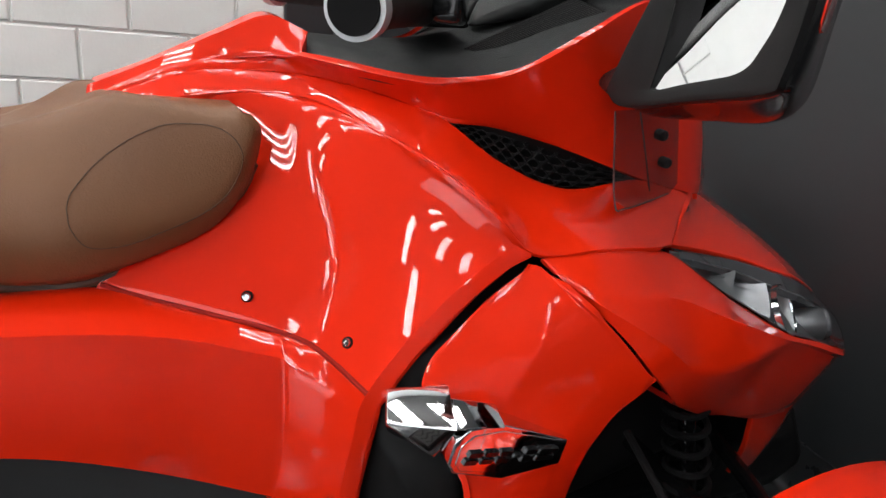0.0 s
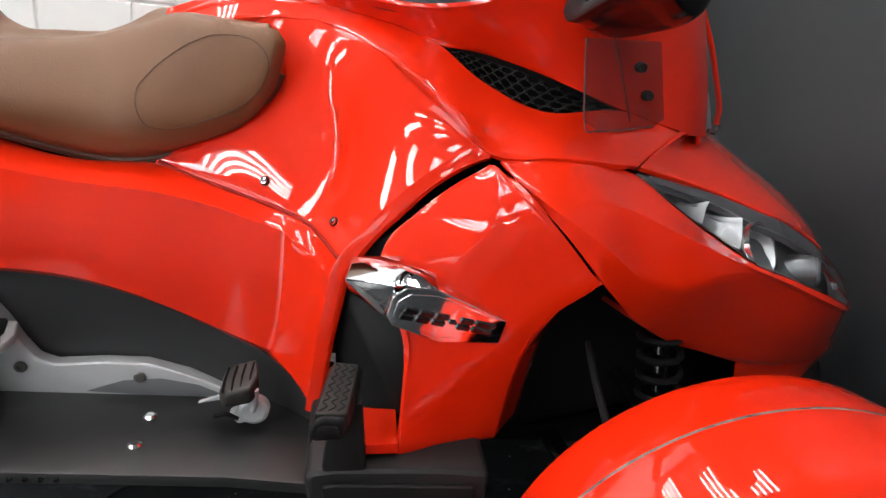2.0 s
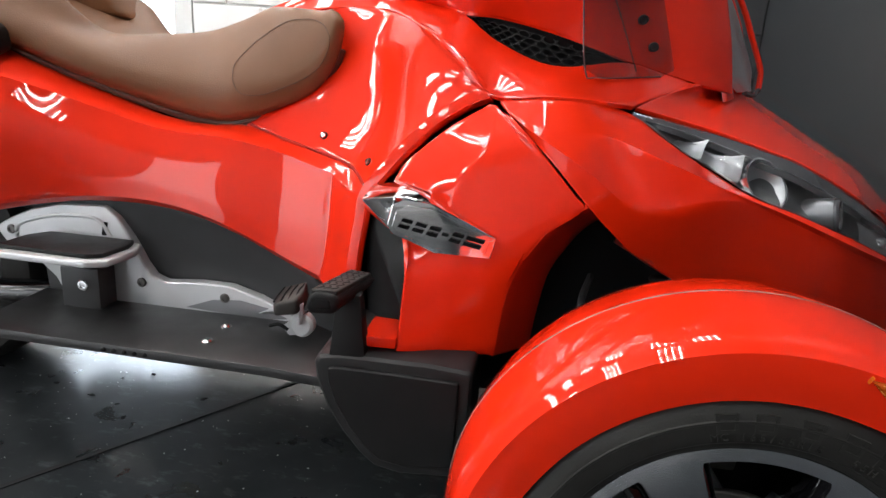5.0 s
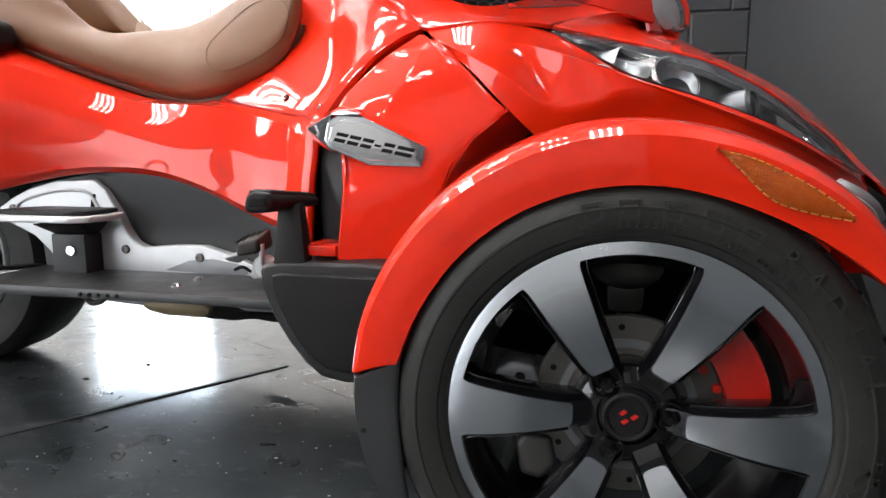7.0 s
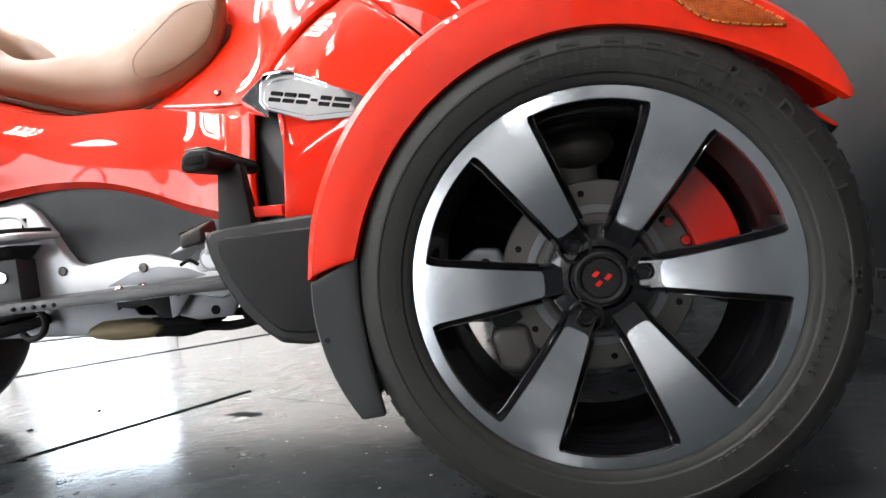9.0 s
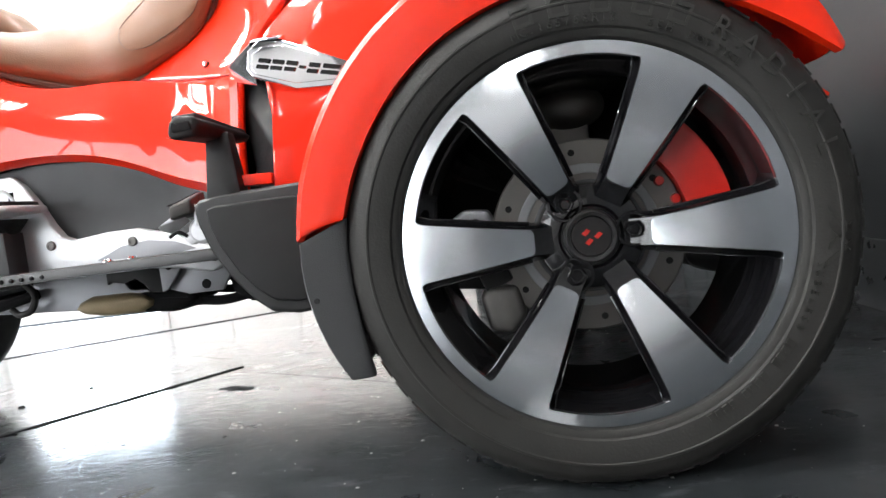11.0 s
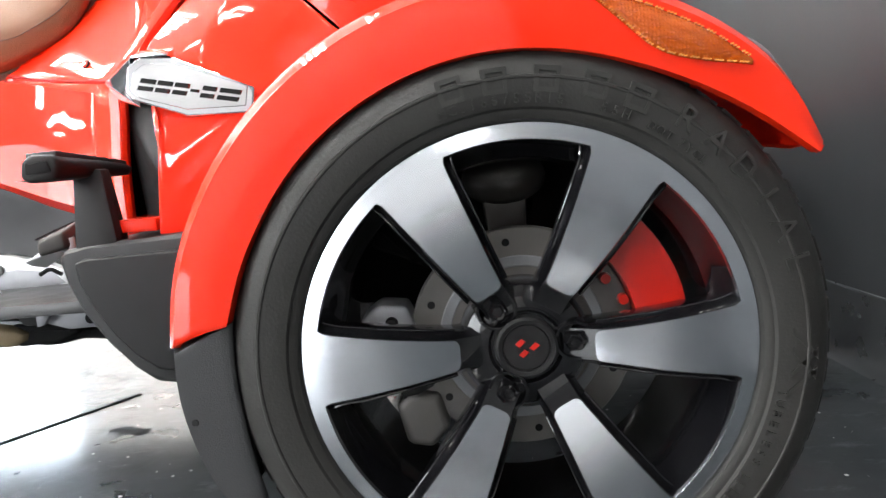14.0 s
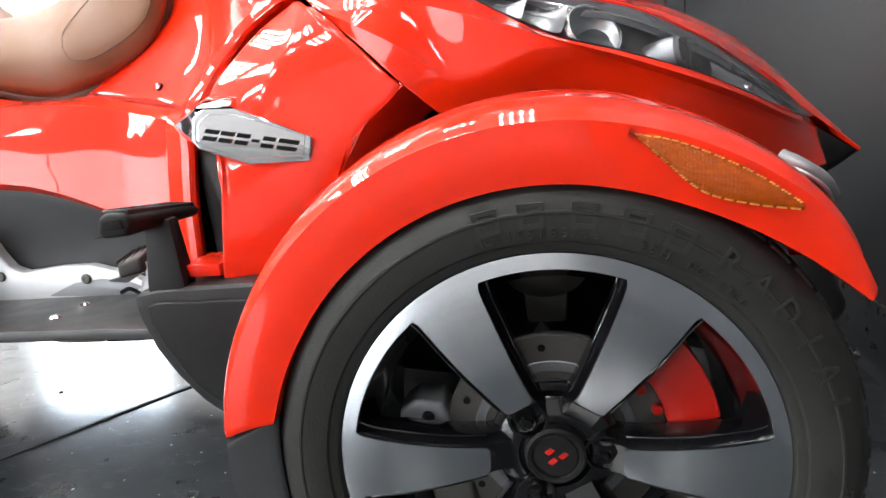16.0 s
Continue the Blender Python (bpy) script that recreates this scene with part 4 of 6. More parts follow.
# seam between the shelf under the seat and the side panel
seam_line = [(-.857, .6453, .6972), (-.827, .6358, .6877), (-.789, .6231, .6788), (-.747, .6073, .6711), (-.707, .5914, .6635), (-.668, .5748, .6582),
             (-.632, .5544, .6520), (-.608, .5343, .6473), (-.587, .5065, .6386), (-.566, .4688, .6289), (-.5475, .4330, .6205)]
both("panel_seam", tube(seam_line, .0036, 8, 90), SEAM_RED, bike, "dull recessed panel seam")

# wind deflector
defl = [(-.221, .520, .969), (-.09, .553, .975), (-.053, .560, .858), (-.075, .548, .846), (-.18, .505, .838), (-.205, .503, .85)]
dm = bmesh.new()
fv = [dm.verts.new(p) for p in defl]
bv = [dm.verts.new(Vector(p) + Vector((.001, .004, 0))) for p in defl]
dm.faces.new(fv)
dm.faces.new(bv[::-1])
for i in range(6):
    dm.faces.new((fv[i], bv[i], bv[(i + 1) % 6], fv[(i + 1) % 6]))
for d in both("wind_deflector", bm_mesh(dm, False), SMOKED, bike, "clear smoked acrylic wind deflector"):
    d.visible_shadow = False
both("deflector_edge", tube([(x, y + .001, z) for x, y, z in defl[3:] + defl[:1]], .0014, 6, 24), CLEAR_EDGE, bike)
both("deflector_edge", tube([(-.172, .536, .974), (-.145, .5385, .915), (-.118, .541, .852)], .0012, 6, 12), CLEAR_EDGE, bike)
for gx, gy, gz in ((-.118, .5405, .935), (-.094, .5475, .893)):
    both("deflector_grommet", lathe([(0, gy - .004), (.004, gy - .004), (.005, gy - .005), (.0070, gy - .0045), (.0080, gy - .002), (.0080, gy + .010)], (gx, 0, gz), "y", 24), BLACK, bike)

# lower dark trim below the side panel
Q0 = [(-.575, .468, .352), (-.63, .508, .39), (-.70, .535, .43), (-.80, .548, .475), (-.9, .55, .512), (-1.0, .555, .53), (-1.12, .555, .53), (-1.3, .555, .50)]
Q1 = [(-.575, .478, .30), (-.63, .515, .33), (-.70, .548, .35), (-.80, .566, .39), (-.9, .570, .41), (-1.0, .572, .42), (-1.12, .57, .43), (-1.3, .57, .42)]
Q2 = [(-.575, .49, .26), (-.63, .53, .28), (-.70, .56, .28), (-.80, .575, .29), (-.9, .578, .30), (-1.0, .58, .30), (-1.12, .58, .30), (-1.3, .58, .30)]
both("lower_trim", panel(loft([Q0, Q1, Q2], 50, 6)), TRIM, bike, "dark grey textured lower trim")

# silver foot-peg bracket
outline = [(-1.386, .449), (-1.345, .474), (-1.299, .495), (-1.224, .514), (-1.126, .518), (-1.10, .495), (-1.076, .453), (-1.051, .405), (-1.032, .378), (-1.006, .368),
           (-.93, .375), (-.864, .375), (-.799, .357), (-.747, .335), (-.696, .316), (-.672, .303), (-.684, .279), (-.709, .266), (-.80, .285), (-.99, .300), (-1.225, .293),
           (-1.256, .351), (-1.296, .387), (-1.36, .414)]
for side in (False, True):
    bracket = part("peg_bracket", prism(outline, .545, .572, .006, 3), SILVER, bike, "silver painted aluminium foot-peg bracket", flip=side)
    part("recess", prism([(-.962, .318), (-.90, .342), (-.84, .348), (-.78, .338), (-.735, .318), (-.80, .310)], .5445, .55, .002), CAST, bracket, flip=side)
    part("rib", tube([(-1.335, .544, .43), (-1.325, .544, .462), (-1.24, .544, .488), (-1.15, .544, .490), (-1.118, .544, .455)], .004, 8), SILVER, bracket, flip=side)
    # flat matt black piece painting the shade inside the slot
    part("slot", prism([(-1.14, .455), (-1.128, .455), (-1.122, .485), (-1.134, .485)], .5435, .55, .003), DEEP, bracket, flip=side)
    # passenger peg
    peg = part("passenger_peg", prism([(-1.29, .415), (-1.27, .408), (-1.08, .405), (-1.045, .425), (-1.035, .50), (-1.05, .545), (-1.25, .545), (-1.285, .50)], .433, .447, .005, 3, "z"), SILVER, bike,
               "silver passenger foot board with a black rubber top", flip=side)
    part("rubber_pad", prism([(-1.275, .425), (-1.085, .42), (-1.06, .435), (-1.05, .50), (-1.06, .535), (-1.245, .535), (-1.27, .50)], .447, .457, .004, 2, "z"), BLACK, peg, flip=side)
    hinge = part("peg_hinge", box(-1.20, -1.115, .49, .546, .31, .40, .006), TRIM, bike, "dark grey peg hinge block", flip=side)
    part("peg_strut", hull([(-1.21, .45, .425), (-1.09, .45, .425), (-1.20, .52, .39), (-1.12, .52, .39), (-1.21, .54, .425), (-1.09, .54, .425), (-1.19, .54, .385), (-1.13, .54, .385)], .004), BLACK, hinge, flip=side)
    # running board
    board = part("running_board", prism([(-1.30, .40), (-1.24, .355), (-.70, .345), (-.56, .33), (-.56, .55), (-1.30, .57)], .294, .314, .005, 2, "z"), BOARD, bike,
                 "black running board with round bolts", flip=side)
    for k in range(5):
        part("rivet", lathe([(0, .3465), (.003, .3465), (.0042, .349), (.0042, .36)], (-1.013 + .0205 * k, 0, .303), "y", 14), DEEP, board, flip=side)
    for bx, by in ((-.844, .412), (-.841, .484)):
        part("bolt", lathe([(0, .3235), (.006, .3235), (.0105, .320), (.0105, .314)], (bx, by, -.004), "z", 20), CHROME, board, flip=side)
screw(-1.056, .543, .362, .010, bike, name="bracket_bolt", mat=STEEL)
screw(-.873, .543, .349, .010, bike, name="bracket_bolt", mat=STEEL)
screw(-1.345, .543, .448, .010, bike, name="bracket_bolt", mat=STEEL)
screw(-.70, .543, .297, .010, bike, name="bracket_bolt", mat=STEEL)
screw(-1.149, .488, .364, .012, bike, name="hinge_bolt")

# rider peg with its toe lever
for side in (False, True):
    peg_shape = [(-.735, .445, .392), (-.722, .425, .400), (-.672, .430, .412), (-.662, .455, .425), (-.672, .49, .430), (-.730, .49, .412), (-.735, .445, .374), (-.722, .425, .372), (-.668, .430, .380), (-.660, .455, .388), (-.67, .50, .385), (-.73, .50, .375)]
    rp = part("rider_peg", hull([(-.695 + (x + .695) * .80, y, .402 + (z - .402) * .9) for x, y, z in peg_shape], .006, 3), PEGRUBBER, bike, "worn black rubber rider foot peg", flip=side)
    # raised matt black rods draw the shade of the peg's grooves
    for k in range(4):
        part("peg_groove", tube([(-.719 + .013 * k, .428 + .004 * k, .4025 + .0028 * k), (-.720 + .013 * k, .455, .4070 + .0042 * k), (-.718 + .013 * k, .482, .4130 + .0038 * k)], .0016, 5), DEEP, rp, flip=side)
    part("peg_arm", hull([(-.763, .47, .358), (-.760, .45, .366), (-.719, .45, .388), (-.700, .45, .380), (-.704, .48, .372), (-.75, .49, .35)], .003), SILVER, rp, flip=side)
    part("peg_arm", lathe([(0, .452), (.018, .452), (.024, .456), (.025, .47), (.018, .478), (0, .478)], (-.676, 0, .350), "y", 28), SILVER, rp, flip=side)
    part("peg_arm", hull([(-.715, .455, .342), (-.70, .455, .325), (-.66, .455, .335), (-.68, .455, .365), (-.715, .475, .342), (-.70, .475, .325), (-.66, .475, .335), (-.68, .475, .365)], .004), SILVER, rp, flip=side)
    part("peg_pin", tube([(-.676, .446, .358), (-.673, .444, .378), (-.672, .443, .400)], .0055, 10), SILVER, rp, flip=side)
    part("peg_spring", tube([(-.735, .448, .345), (-.715, .444, .352), (-.698, .446, .342)], .0035, 8), DEEP, rp, flip=side)

# brake pedal and lower scoop box
pedal = part("brake_pedal", hull([(-0.582, 0.212, 0.490), (-0.577, 0.212, 0.510), (-0.565, 0.213, 0.518), (-0.538, 0.214, 0.516), (-0.528, 0.216, 0.502), (-0.558, 0.36, 0.506), (-0.514, 0.362, 0.502), (-0.511, 0.362, 0.486), (-0.560, 0.36, 0.484),
                                  (-0.572, 0.212, 0.482), (-0.540, 0.213, 0.484)], .007, 3), BLACK, bike, "black brake pedal on an upright arm")
# black patch on the pedal end, for the shade of its hollow
part("pedal_recess", hull([(-0.574, 0.2105, 0.492), (-0.570, 0.2105, 0.506), (-0.544, 0.2105, 0.508), (-0.540, 0.2105, 0.494), (-0.572, 0.215, 0.492), (-0.570, 0.215, 0.506), (-0.544, 0.215, 0.508), (-0.540, 0.215, 0.494)], .003), DEEP, pedal)
pad_top = [Vector(p) for p in ((-.574, .219, .5165), (-.535, .220, .5165), (-.518, .356, .5025), (-.554, .355, .5055))]
part("pedal_pad", hull([p + Vector((0, 0, d)) for p in pad_top for d in (-.010, .0035)], .003, 3), RUBBER, pedal, "grooved black rubber pedal pad")
# thin black rods laid on the pad as the shade in its grooves
for q in (.22, .5, .78):
    zig = []
    for k in range(13):
        f = .05 + .9 * k / 12
        a0, a1 = pad_top[0].lerp(pad_top[3], f), pad_top[1].lerp(pad_top[2], f)
        zig.append(tuple(a0.lerp(a1, q + (.09 if k % 2 else -.09)) + Vector((0, 0, .0034))))
    part("pad_groove", tube(zig, .0013, 5, 36), DEEP, pedal)
part("pedal_arm", hull([(-0.553, .275, 0.495), (-0.514, .275, 0.495), (-0.502, .265, 0.395), (-0.562, .265, 0.385), (-0.553, .30, 0.495), (-0.514, .30, 0.495), (-0.502, .30, 0.395), (-0.562, .30, 0.385)], .006), BLACK, pedal)
boxp = [(-.586, .385), (-.574, .393), (-.545, .398), (-.40, .400), (-.33, .395), (-.33, .205), (-.436, .196), (-.480, .203), (-.507, .226), (-.537, .262), (-.564, .306), (-.580, .350)]
inn = [(-.560, .376), (-.545, .380), (-.43, .380), (-.35, .378), (-.35, .225), (-.43, .216), (-.47, .222), (-.497, .244), (-.522, .275), (-.545, .315), (-.558, .350)]
both("lower_scoop", prism(boxp, .262, .47, .012, 3), SCOOP, bike, "black plastic lower scoop")
both("lower_scoop_face", prism(inn, .2545, .264, .006, 3), BLACK, bike)
both("red_block", hull([(-.513, .283, .425), (-.459, .290, .423), (-.459, .290, .405), (-.513, .283, .407), (-.513, .37, .425), (-.459, .37, .423), (-.459, .37, .405), (-.513, .37, .407)], .003), RED, bike)

# seat
SB = [(-.672, .655, .917), (-.664, .655, .900), (-.670, .657, .858), (-.689, .658, .812), (-.727, .660, .768), (-.79, .660, .733), (-.87, .648, .702), (-.96, .655, .696), (-1.08, .635, .726), (-1.22, .602, .776), (-1.40, .585, .838), (-1.62, .58, .89)]
S_1 = [(-.672, .645, .921), (-.661, .640, .902), (-.667, .640, .863), (-.685, .640, .818), (-.722, .640, .775), (-.785, .636, .745), (-.87, .626, .724), (-.96, .630, .718), (-1.08, .610, .750), (-1.22, .578, .798), (-1.40, .565, .862), (-1.62, .565, .92)]
S_2 = [(-.684, .640, .924), (-.678, .629, .905), (-.690, .628, .868), (-.712, .628, .838), (-.752, .628, .810), (-.81, .628, .795), (-.88, .626, .785), (-.97, .632, .780), (-1.08, .616, .795), (-1.22, .590, .845), (-1.40, .575, .925), (-1.62, .575, .98)]
S_3 = [(-.690, .655, .929), (-.700, .650, .925), (-.715, .652, .921), (-.745, .658, .920), (-.785, .668, .920), (-.83, .684, .916), (-.90, .695, .888), (-.98, .705, .866), (-1.08, .69, .858), (-1.19, .66, .862), (-1.30, .63, .945), (-1.62, .62, 1.01)]
S_4 = [(-.695, .72, .925), (-.71, .725, .925), (-.73, .73, .925), (-.765, .735, .925), (-.80, .74, .924), (-.845, .745, .921), (-.91, .750, .895), (-.99, .755, .868), (-1.09, .75, .855), (-1.20, .74, .853), (-1.36, .72, .905), (-1.62, .70, 1.0)]
S_5 = [(-.70, .797, .92), (-.73, .797, .92), (-.76, .797, .92), (-.80, .797, .923), (-.84, .797, .926), (-.885, .797, .926), (-.94, .797, .894), (-1.01, .797, .866), (-1.10, .797, .850), (-1.21, .797, .845), (-1.36, .797, .87), (-1.62, .797, .985)]
seat_grid = loft([SB, S_1, S_2, S_3, S_4, S_5], 88, 7)
both("seat", panel(seat_grid, (0, -.6, .8)), LEATHER, bike, "brown leather stepped seat with stitched side pads")
pad_loop = [(-.885, .804), (-.879, .821), (-.853, .852), (-.818, .880), (-.790, .896), (-.768, .904), (-.730, .907), (-.706, .902), (-.690, .888), (-.684, .868), (-.692, .841), (-.709, .815), (-.739, .793), (-.780, .774), (-.823, .758), (-.863, .758), (-.881, .780), (-.885, .804)]
both("side_pad_seam", tube([on_side(seat_grid, x, z) for x, z in pad_loop], .0007, 6, 110), SEAM, bike)
both("seat_seam", tube([(-1.21, .615, .80), (-1.235, .600, .83), (-1.25, .612, .868), (-1.26, .63, .905), (-1.29, .63, .948)][::-1], .0018, 6), PIPING, bike)
both("seat_skirt", tube([tuple(np.array(p) + (0, .005, -.003)) for p in SB[2:]], .009, 8, 70), PIPING, bike, "dark brown lower seat edge")
both("seat_bolster", hull([(-1.255, .665, .89), (-1.29, .625, .945), (-1.36, .61, 1.01), (-1.46, .605, 1.06), (-1.58, .605, 1.075), (-1.58, .70, 1.08), (-1.46, .70, 1.065), (-1.36, .71, 1.0), (-1.30, .72, .93), (-1.27, .72, .89), (-1.5, .70, .9), (-1.5, .60, .9)], .022, 4), LEATHER, bike)
part("backrest", hull([(-1.66, .60, 1.0), (-1.72, .60, 1.38), (-1.76, .60, 1.40), (-1.74, .60, 1.0), (-1.66, 1.0, 1.0), (-1.72, 1.0, 1.38), (-1.76, 1.0, 1.40), (-1.74, 1.0, 1.0)], .03, 4), LEATHER, bike, "brown leather passenger backrest")
both("passenger_grip", hull([(-1.30, .49, .80), (-1.30, .50, .85), (-1.34, .51, .875), (-1.46, .52, .90), (-1.46, .50, .80), (-1.33, .49, .785), (-1.31, .57, .81), (-1.32, .57, .86), (-1.46, .58, .88), (-1.46, .57, .80)], .012, 3), BLACK, bike, "dark grey passenger hand grip")
both("top_case", hull([(-1.72, .62, .90), (-1.95, .60, .92), (-1.98, .64, 1.25), (-1.78, .64, 1.3), (-1.72, .79, .90), (-1.95, .79, .92), (-1.98, .79, 1.26), (-1.78, .79, 1.31)], .03, 3), RED, bike)

# tank lid between seat and dash
L0 = [(-.868, .757, .912), (-.80, .763, .945), (-.70, .752, .974), (-.65, .737, .984), (-.603, .714, .990)]
L1 = [(-.866, .768, .928), (-.80, .775, .957), (-.70, .768, 1.008), (-.640, .758, 1.035), (-.590, .737, 1.020)]
L2 = [(-.866, .797, .926), (-.80, .797, .954), (-.70, .797, 1.004), (-.640, .797, 1.030), (-.588, .797, 1.014)]
both("tank_lid", panel(loft([L0, L1, L2], 41, 6, (1,)), (0, -.5, 1)), RED, bike)
both("lid_front", panel(loft([[(-.602, .716, .991), (-.590, .738, 1.017), (-.587, .797, 1.012)], [(-.598, .718, .984), (-.588, .742, .984), (-.584, .797, .984)]], 12, 3), (1, 0, 0), .004, .001), RED, bike)

# dash, with its ribbed band, binnacle and gaiter
Y0 = [(-.592, .730, .985), (-.50, .645, .977), (-.433, .596, .980), (-.352, .572, 1.002), (-.275, .552, 1.052), (-.18, .574, 1.101), (-.06, .635, 1.112)]
Y1 = [(-.586, .765, 1.006), (-.50, .71, .997), (-.42, .67, 1.001), (-.34, .65, 1.024), (-.26, .64, 1.062), (-.17, .65, 1.096), (-.06, .68, 1.11)]
Y2 = [(-.584, .799, 1.014), (-.50, .799, 1.014), (-.41, .799, 1.022), (-.33, .799, 1.042), (-.25, .799, 1.070), (-.16, .799, 1.10), (-.06, .799, 1.13)]
both("dash", panel(loft([Y0, Y1, Y2], 50, 8), (0, 0, 1)), DASH, bike, "dark grey plastic dash")
both("dash_seam", tube([(-.405, .70, 1.001), (-.385, .66, 1.003), (-.352, .625, 1.013), (-.30, .597, 1.032), (-.25, .583, 1.060), (-.19, .595, 1.091)], .0016, 6), DEEP, bike)
both("dash_seam", tube([(-.44, .70, .997), (-.41, .655, .994), (-.37, .615, 1.001), (-.33, .592, 1.014)], .0014, 6), DEEP, bike)
for k in range(46):
    f = k / 45
    lo = np.array([-.362 + .165 * f, .668 - .048 * f, 1.0155 + .072 * f])
    hi = lo + np.array([-.012 - .01 * f, .022 + .040 * f, .003 + .010 * f])
    both("dash_rib", tube([lo, (lo + hi) / 2 + np.array([0, 0, .002]), hi], .0014, 5, 4), BLACK, bike)
both("binnacle", hull([(-.34, .74, 1.05), (-.20, .70, 1.12), (-.15, .70, 1.17), (-.32, .79, 1.09), (-.2, .79, 1.18), (-.15, .79, 1.18), (-.34, .79, 1.04), (-.16, .72, 1.09)], .012, 3), DASH, bike)
# handlebar
both("handlebar", tube([(-.40, .795, 1.062), (-.44, .70, 1.069), (-.50, .60, 1.070), (-.57, .50, 1.067)], .013, 12), GLOSS, bike)
both("hand_grip", tube([(-.46, .655, 1.070), (-.52, .575, 1.069), (-.580, .49, 1.066)], .026, 20), RUBBER, bike, "black rubber grip")
both("grip_ring", tube([(-.578, .492, 1.0660), (-.590, .474, 1.0655)], .033, 32, 4), SILVER, bike, "pale grey bar-end ring")
both("bar_end", tube([(-.588, .477, 1.0655), (-.593, .469, 1.0652)], .027, 32, 3), DEEP, bike)
both("switch_box", hull([(-.47, .58, 1.055), (-.42, .66, 1.05), (-.40, .63, 1.05), (-.44, .56, 1.055), (-.47, .59, 1.11), (-.42, .67, 1.11), (-.40, .63, 1.11), (-.44, .56, 1.11)], .010, 3), GLOSS, bike)
part("steering_cover", hull([(-.46, .70, 1.04), (-.36, .70, 1.045), (-.36, .90, 1.045), (-.46, .90, 1.04), (-.43, .73, 1.09), (-.38, .73, 1.09), (-.38, .87, 1.09), (-.43, .87, 1.09)], .012, 3), GLOSS, bike)

# mirrors on the cowl, their heads leaning forward
LEAN = Matrix(((1, 0, .10, -.10), (0, 1, 0, 0), (0, 0, 1, 0), (0, 0, 0, 1)))
TILT = Matrix(((1, 0, .46, -.46 * 1.035), (0, 1, 0, 0), (0, 0, 1, 0), (0, 0, 0, 1)))


def leaned(me, by=LEAN):
    me.transform(by)
    return me


mirror_out = [(.468, 1.000), (.430, .989), (.335, 1.012), (.242, 1.036), (.229, 1.056), (.229, 1.12), (.240, 1.235), (.272, 1.272), (.345, 1.262), (.400, 1.19), (.444, 1.08)]
mirror_in = [(.398, 1.016), (.385, 1.0165), (.345, 1.029), (.280, 1.049), (.262, 1.073), (.254, 1.12), (.262, 1.212), (.284, 1.240), (.360, 1.236), (.394, 1.16), (.395, 1.07)]


def mirror_ring(base, x, s=1.0, c=(.335, 1.115)):
    return [(x, c[0] + (y - c[0]) * s, c[1] + (z - c[1]) * s) for y, z in base]


for side in (False, True):
    back = [(.525, .984), (.465, .975), (.37, .988), (.297, 1.002), (.268, 1.030), (.270, 1.10), (.280, 1.215), (.305, 1.245), (.345, 1.23), (.40, 1.16), (.46, 1.07)]
    half = [((a[0] + q[0]) / 2, (a[1] + q[1]) / 2 - .003) for a, q in zip(mirror_out, back)]
    house = part("mirror_housing", leaned(ring_loft([mirror_ring(mirror_out, -.270), mirror_ring(mirror_out, -.258, 1.012), mirror_ring(half, -.225), mirror_ring(back, -.195), mirror_ring(back, -.172, .86, (.39, 1.06)), mirror_ring(back, -.158, .5, (.39, 1.06)), mirror_ring(back, -.154, .05, (.39, 1.06))])), GLOSS, bike,
                 "black mirror housing with a red outer cap", flip=side)
    part("mirror_frame", leaned(ring_loft([[(x, y - max(0, y - .34) * .22, z) for x, y, z in mirror_ring(mirror_in, -.250, .95)], mirror_ring(mirror_in, -.272), mirror_ring(mirror_in, -.277, 1.02), mirror_ring(mirror_out, -.279, .975), mirror_ring(mirror_out, -.274, 1.0), mirror_ring(mirror_out, -.262, 1.004)])), BLACK, house, flip=side)
    glass = [(y - max(0, y - .34) * .20, z) for _, y, z in mirror_ring(mirror_in, 0, .985)]
    part("mirror_glass", leaned(prism([(y, z) for y, z in glass], -.2665, -.262, 0, 1, "x"), TILT), MIRROR, house, "clear mirror glass", flip=side)
    part("mirror_cap", leaned(hull([(-.262, .222, 1.090), (-.205, .262, 1.088), (-.262, .234, 1.23), (-.20, .272, 1.23), (-.262, .30, 1.280), (-.20, .33, 1.26), (-.22, .29, 1.085)], .005, 3)), RED, house, flip=side)
    part("mirror_stalk", hull([(-.275, .475, 1.000), (-.262, .452, .990), (-.20, .535, .972), (-.15, .585, .99), (-.15, .57, 1.03), (-.23, .50, 1.04), (-.21, .49, .980), (-.17, .60, 1.0), (-.22, .59, 1.0)], .012, 3), BLACK, house, flip=side)

# windscreen foot and centre lamp pod
both("pillar", panel(loft([[(.060, .628, .812), (.038, .638, .90), (.005, .650, 1.0), (-.03, .655, 1.10)], [(.088, .690, .818), (.046, .696, .91), (.006, .702, 1.01), (-.03, .710, 1.11)], [(.098, .799, .822), (.062, .799, .92), (.03, .799, 1.02), (0, .799, 1.12)]], 20, 5), (1, -.5, 0)), RED, bike)
part("lamp_pod", hull([(.085, .745, .83), (.125, .77, .815), (.13, .83, .815), (.105, .755, .93), (.03, .755, 1.06), (.05, .80, 1.07), (.03, .845, 1.06), (.04, .80, .9), (.105, .845, .93), (.085, .855, .83)], .012, 4), RED, bike)
pod_left = [(-.020, .700, 1.035), (.017, .696, .965), (.047, .694, .911), (.077, .694, .856), (.108, .700, .825)]
pod_right = [(.042, .718, 1.045), (.084, .722, .975), (.112, .728, .920), (.137, .733, .868), (.138, .728, .833)]
pod_mid = [((a[0] + c[0]) / 2 + .010, (a[1] + c[1]) / 2 - .016, (a[2] + c[2]) / 2) for a, c in zip(pod_left, pod_right)]
pod_grid = loft([pod_left, pod_mid, pod_right], 30, 6)
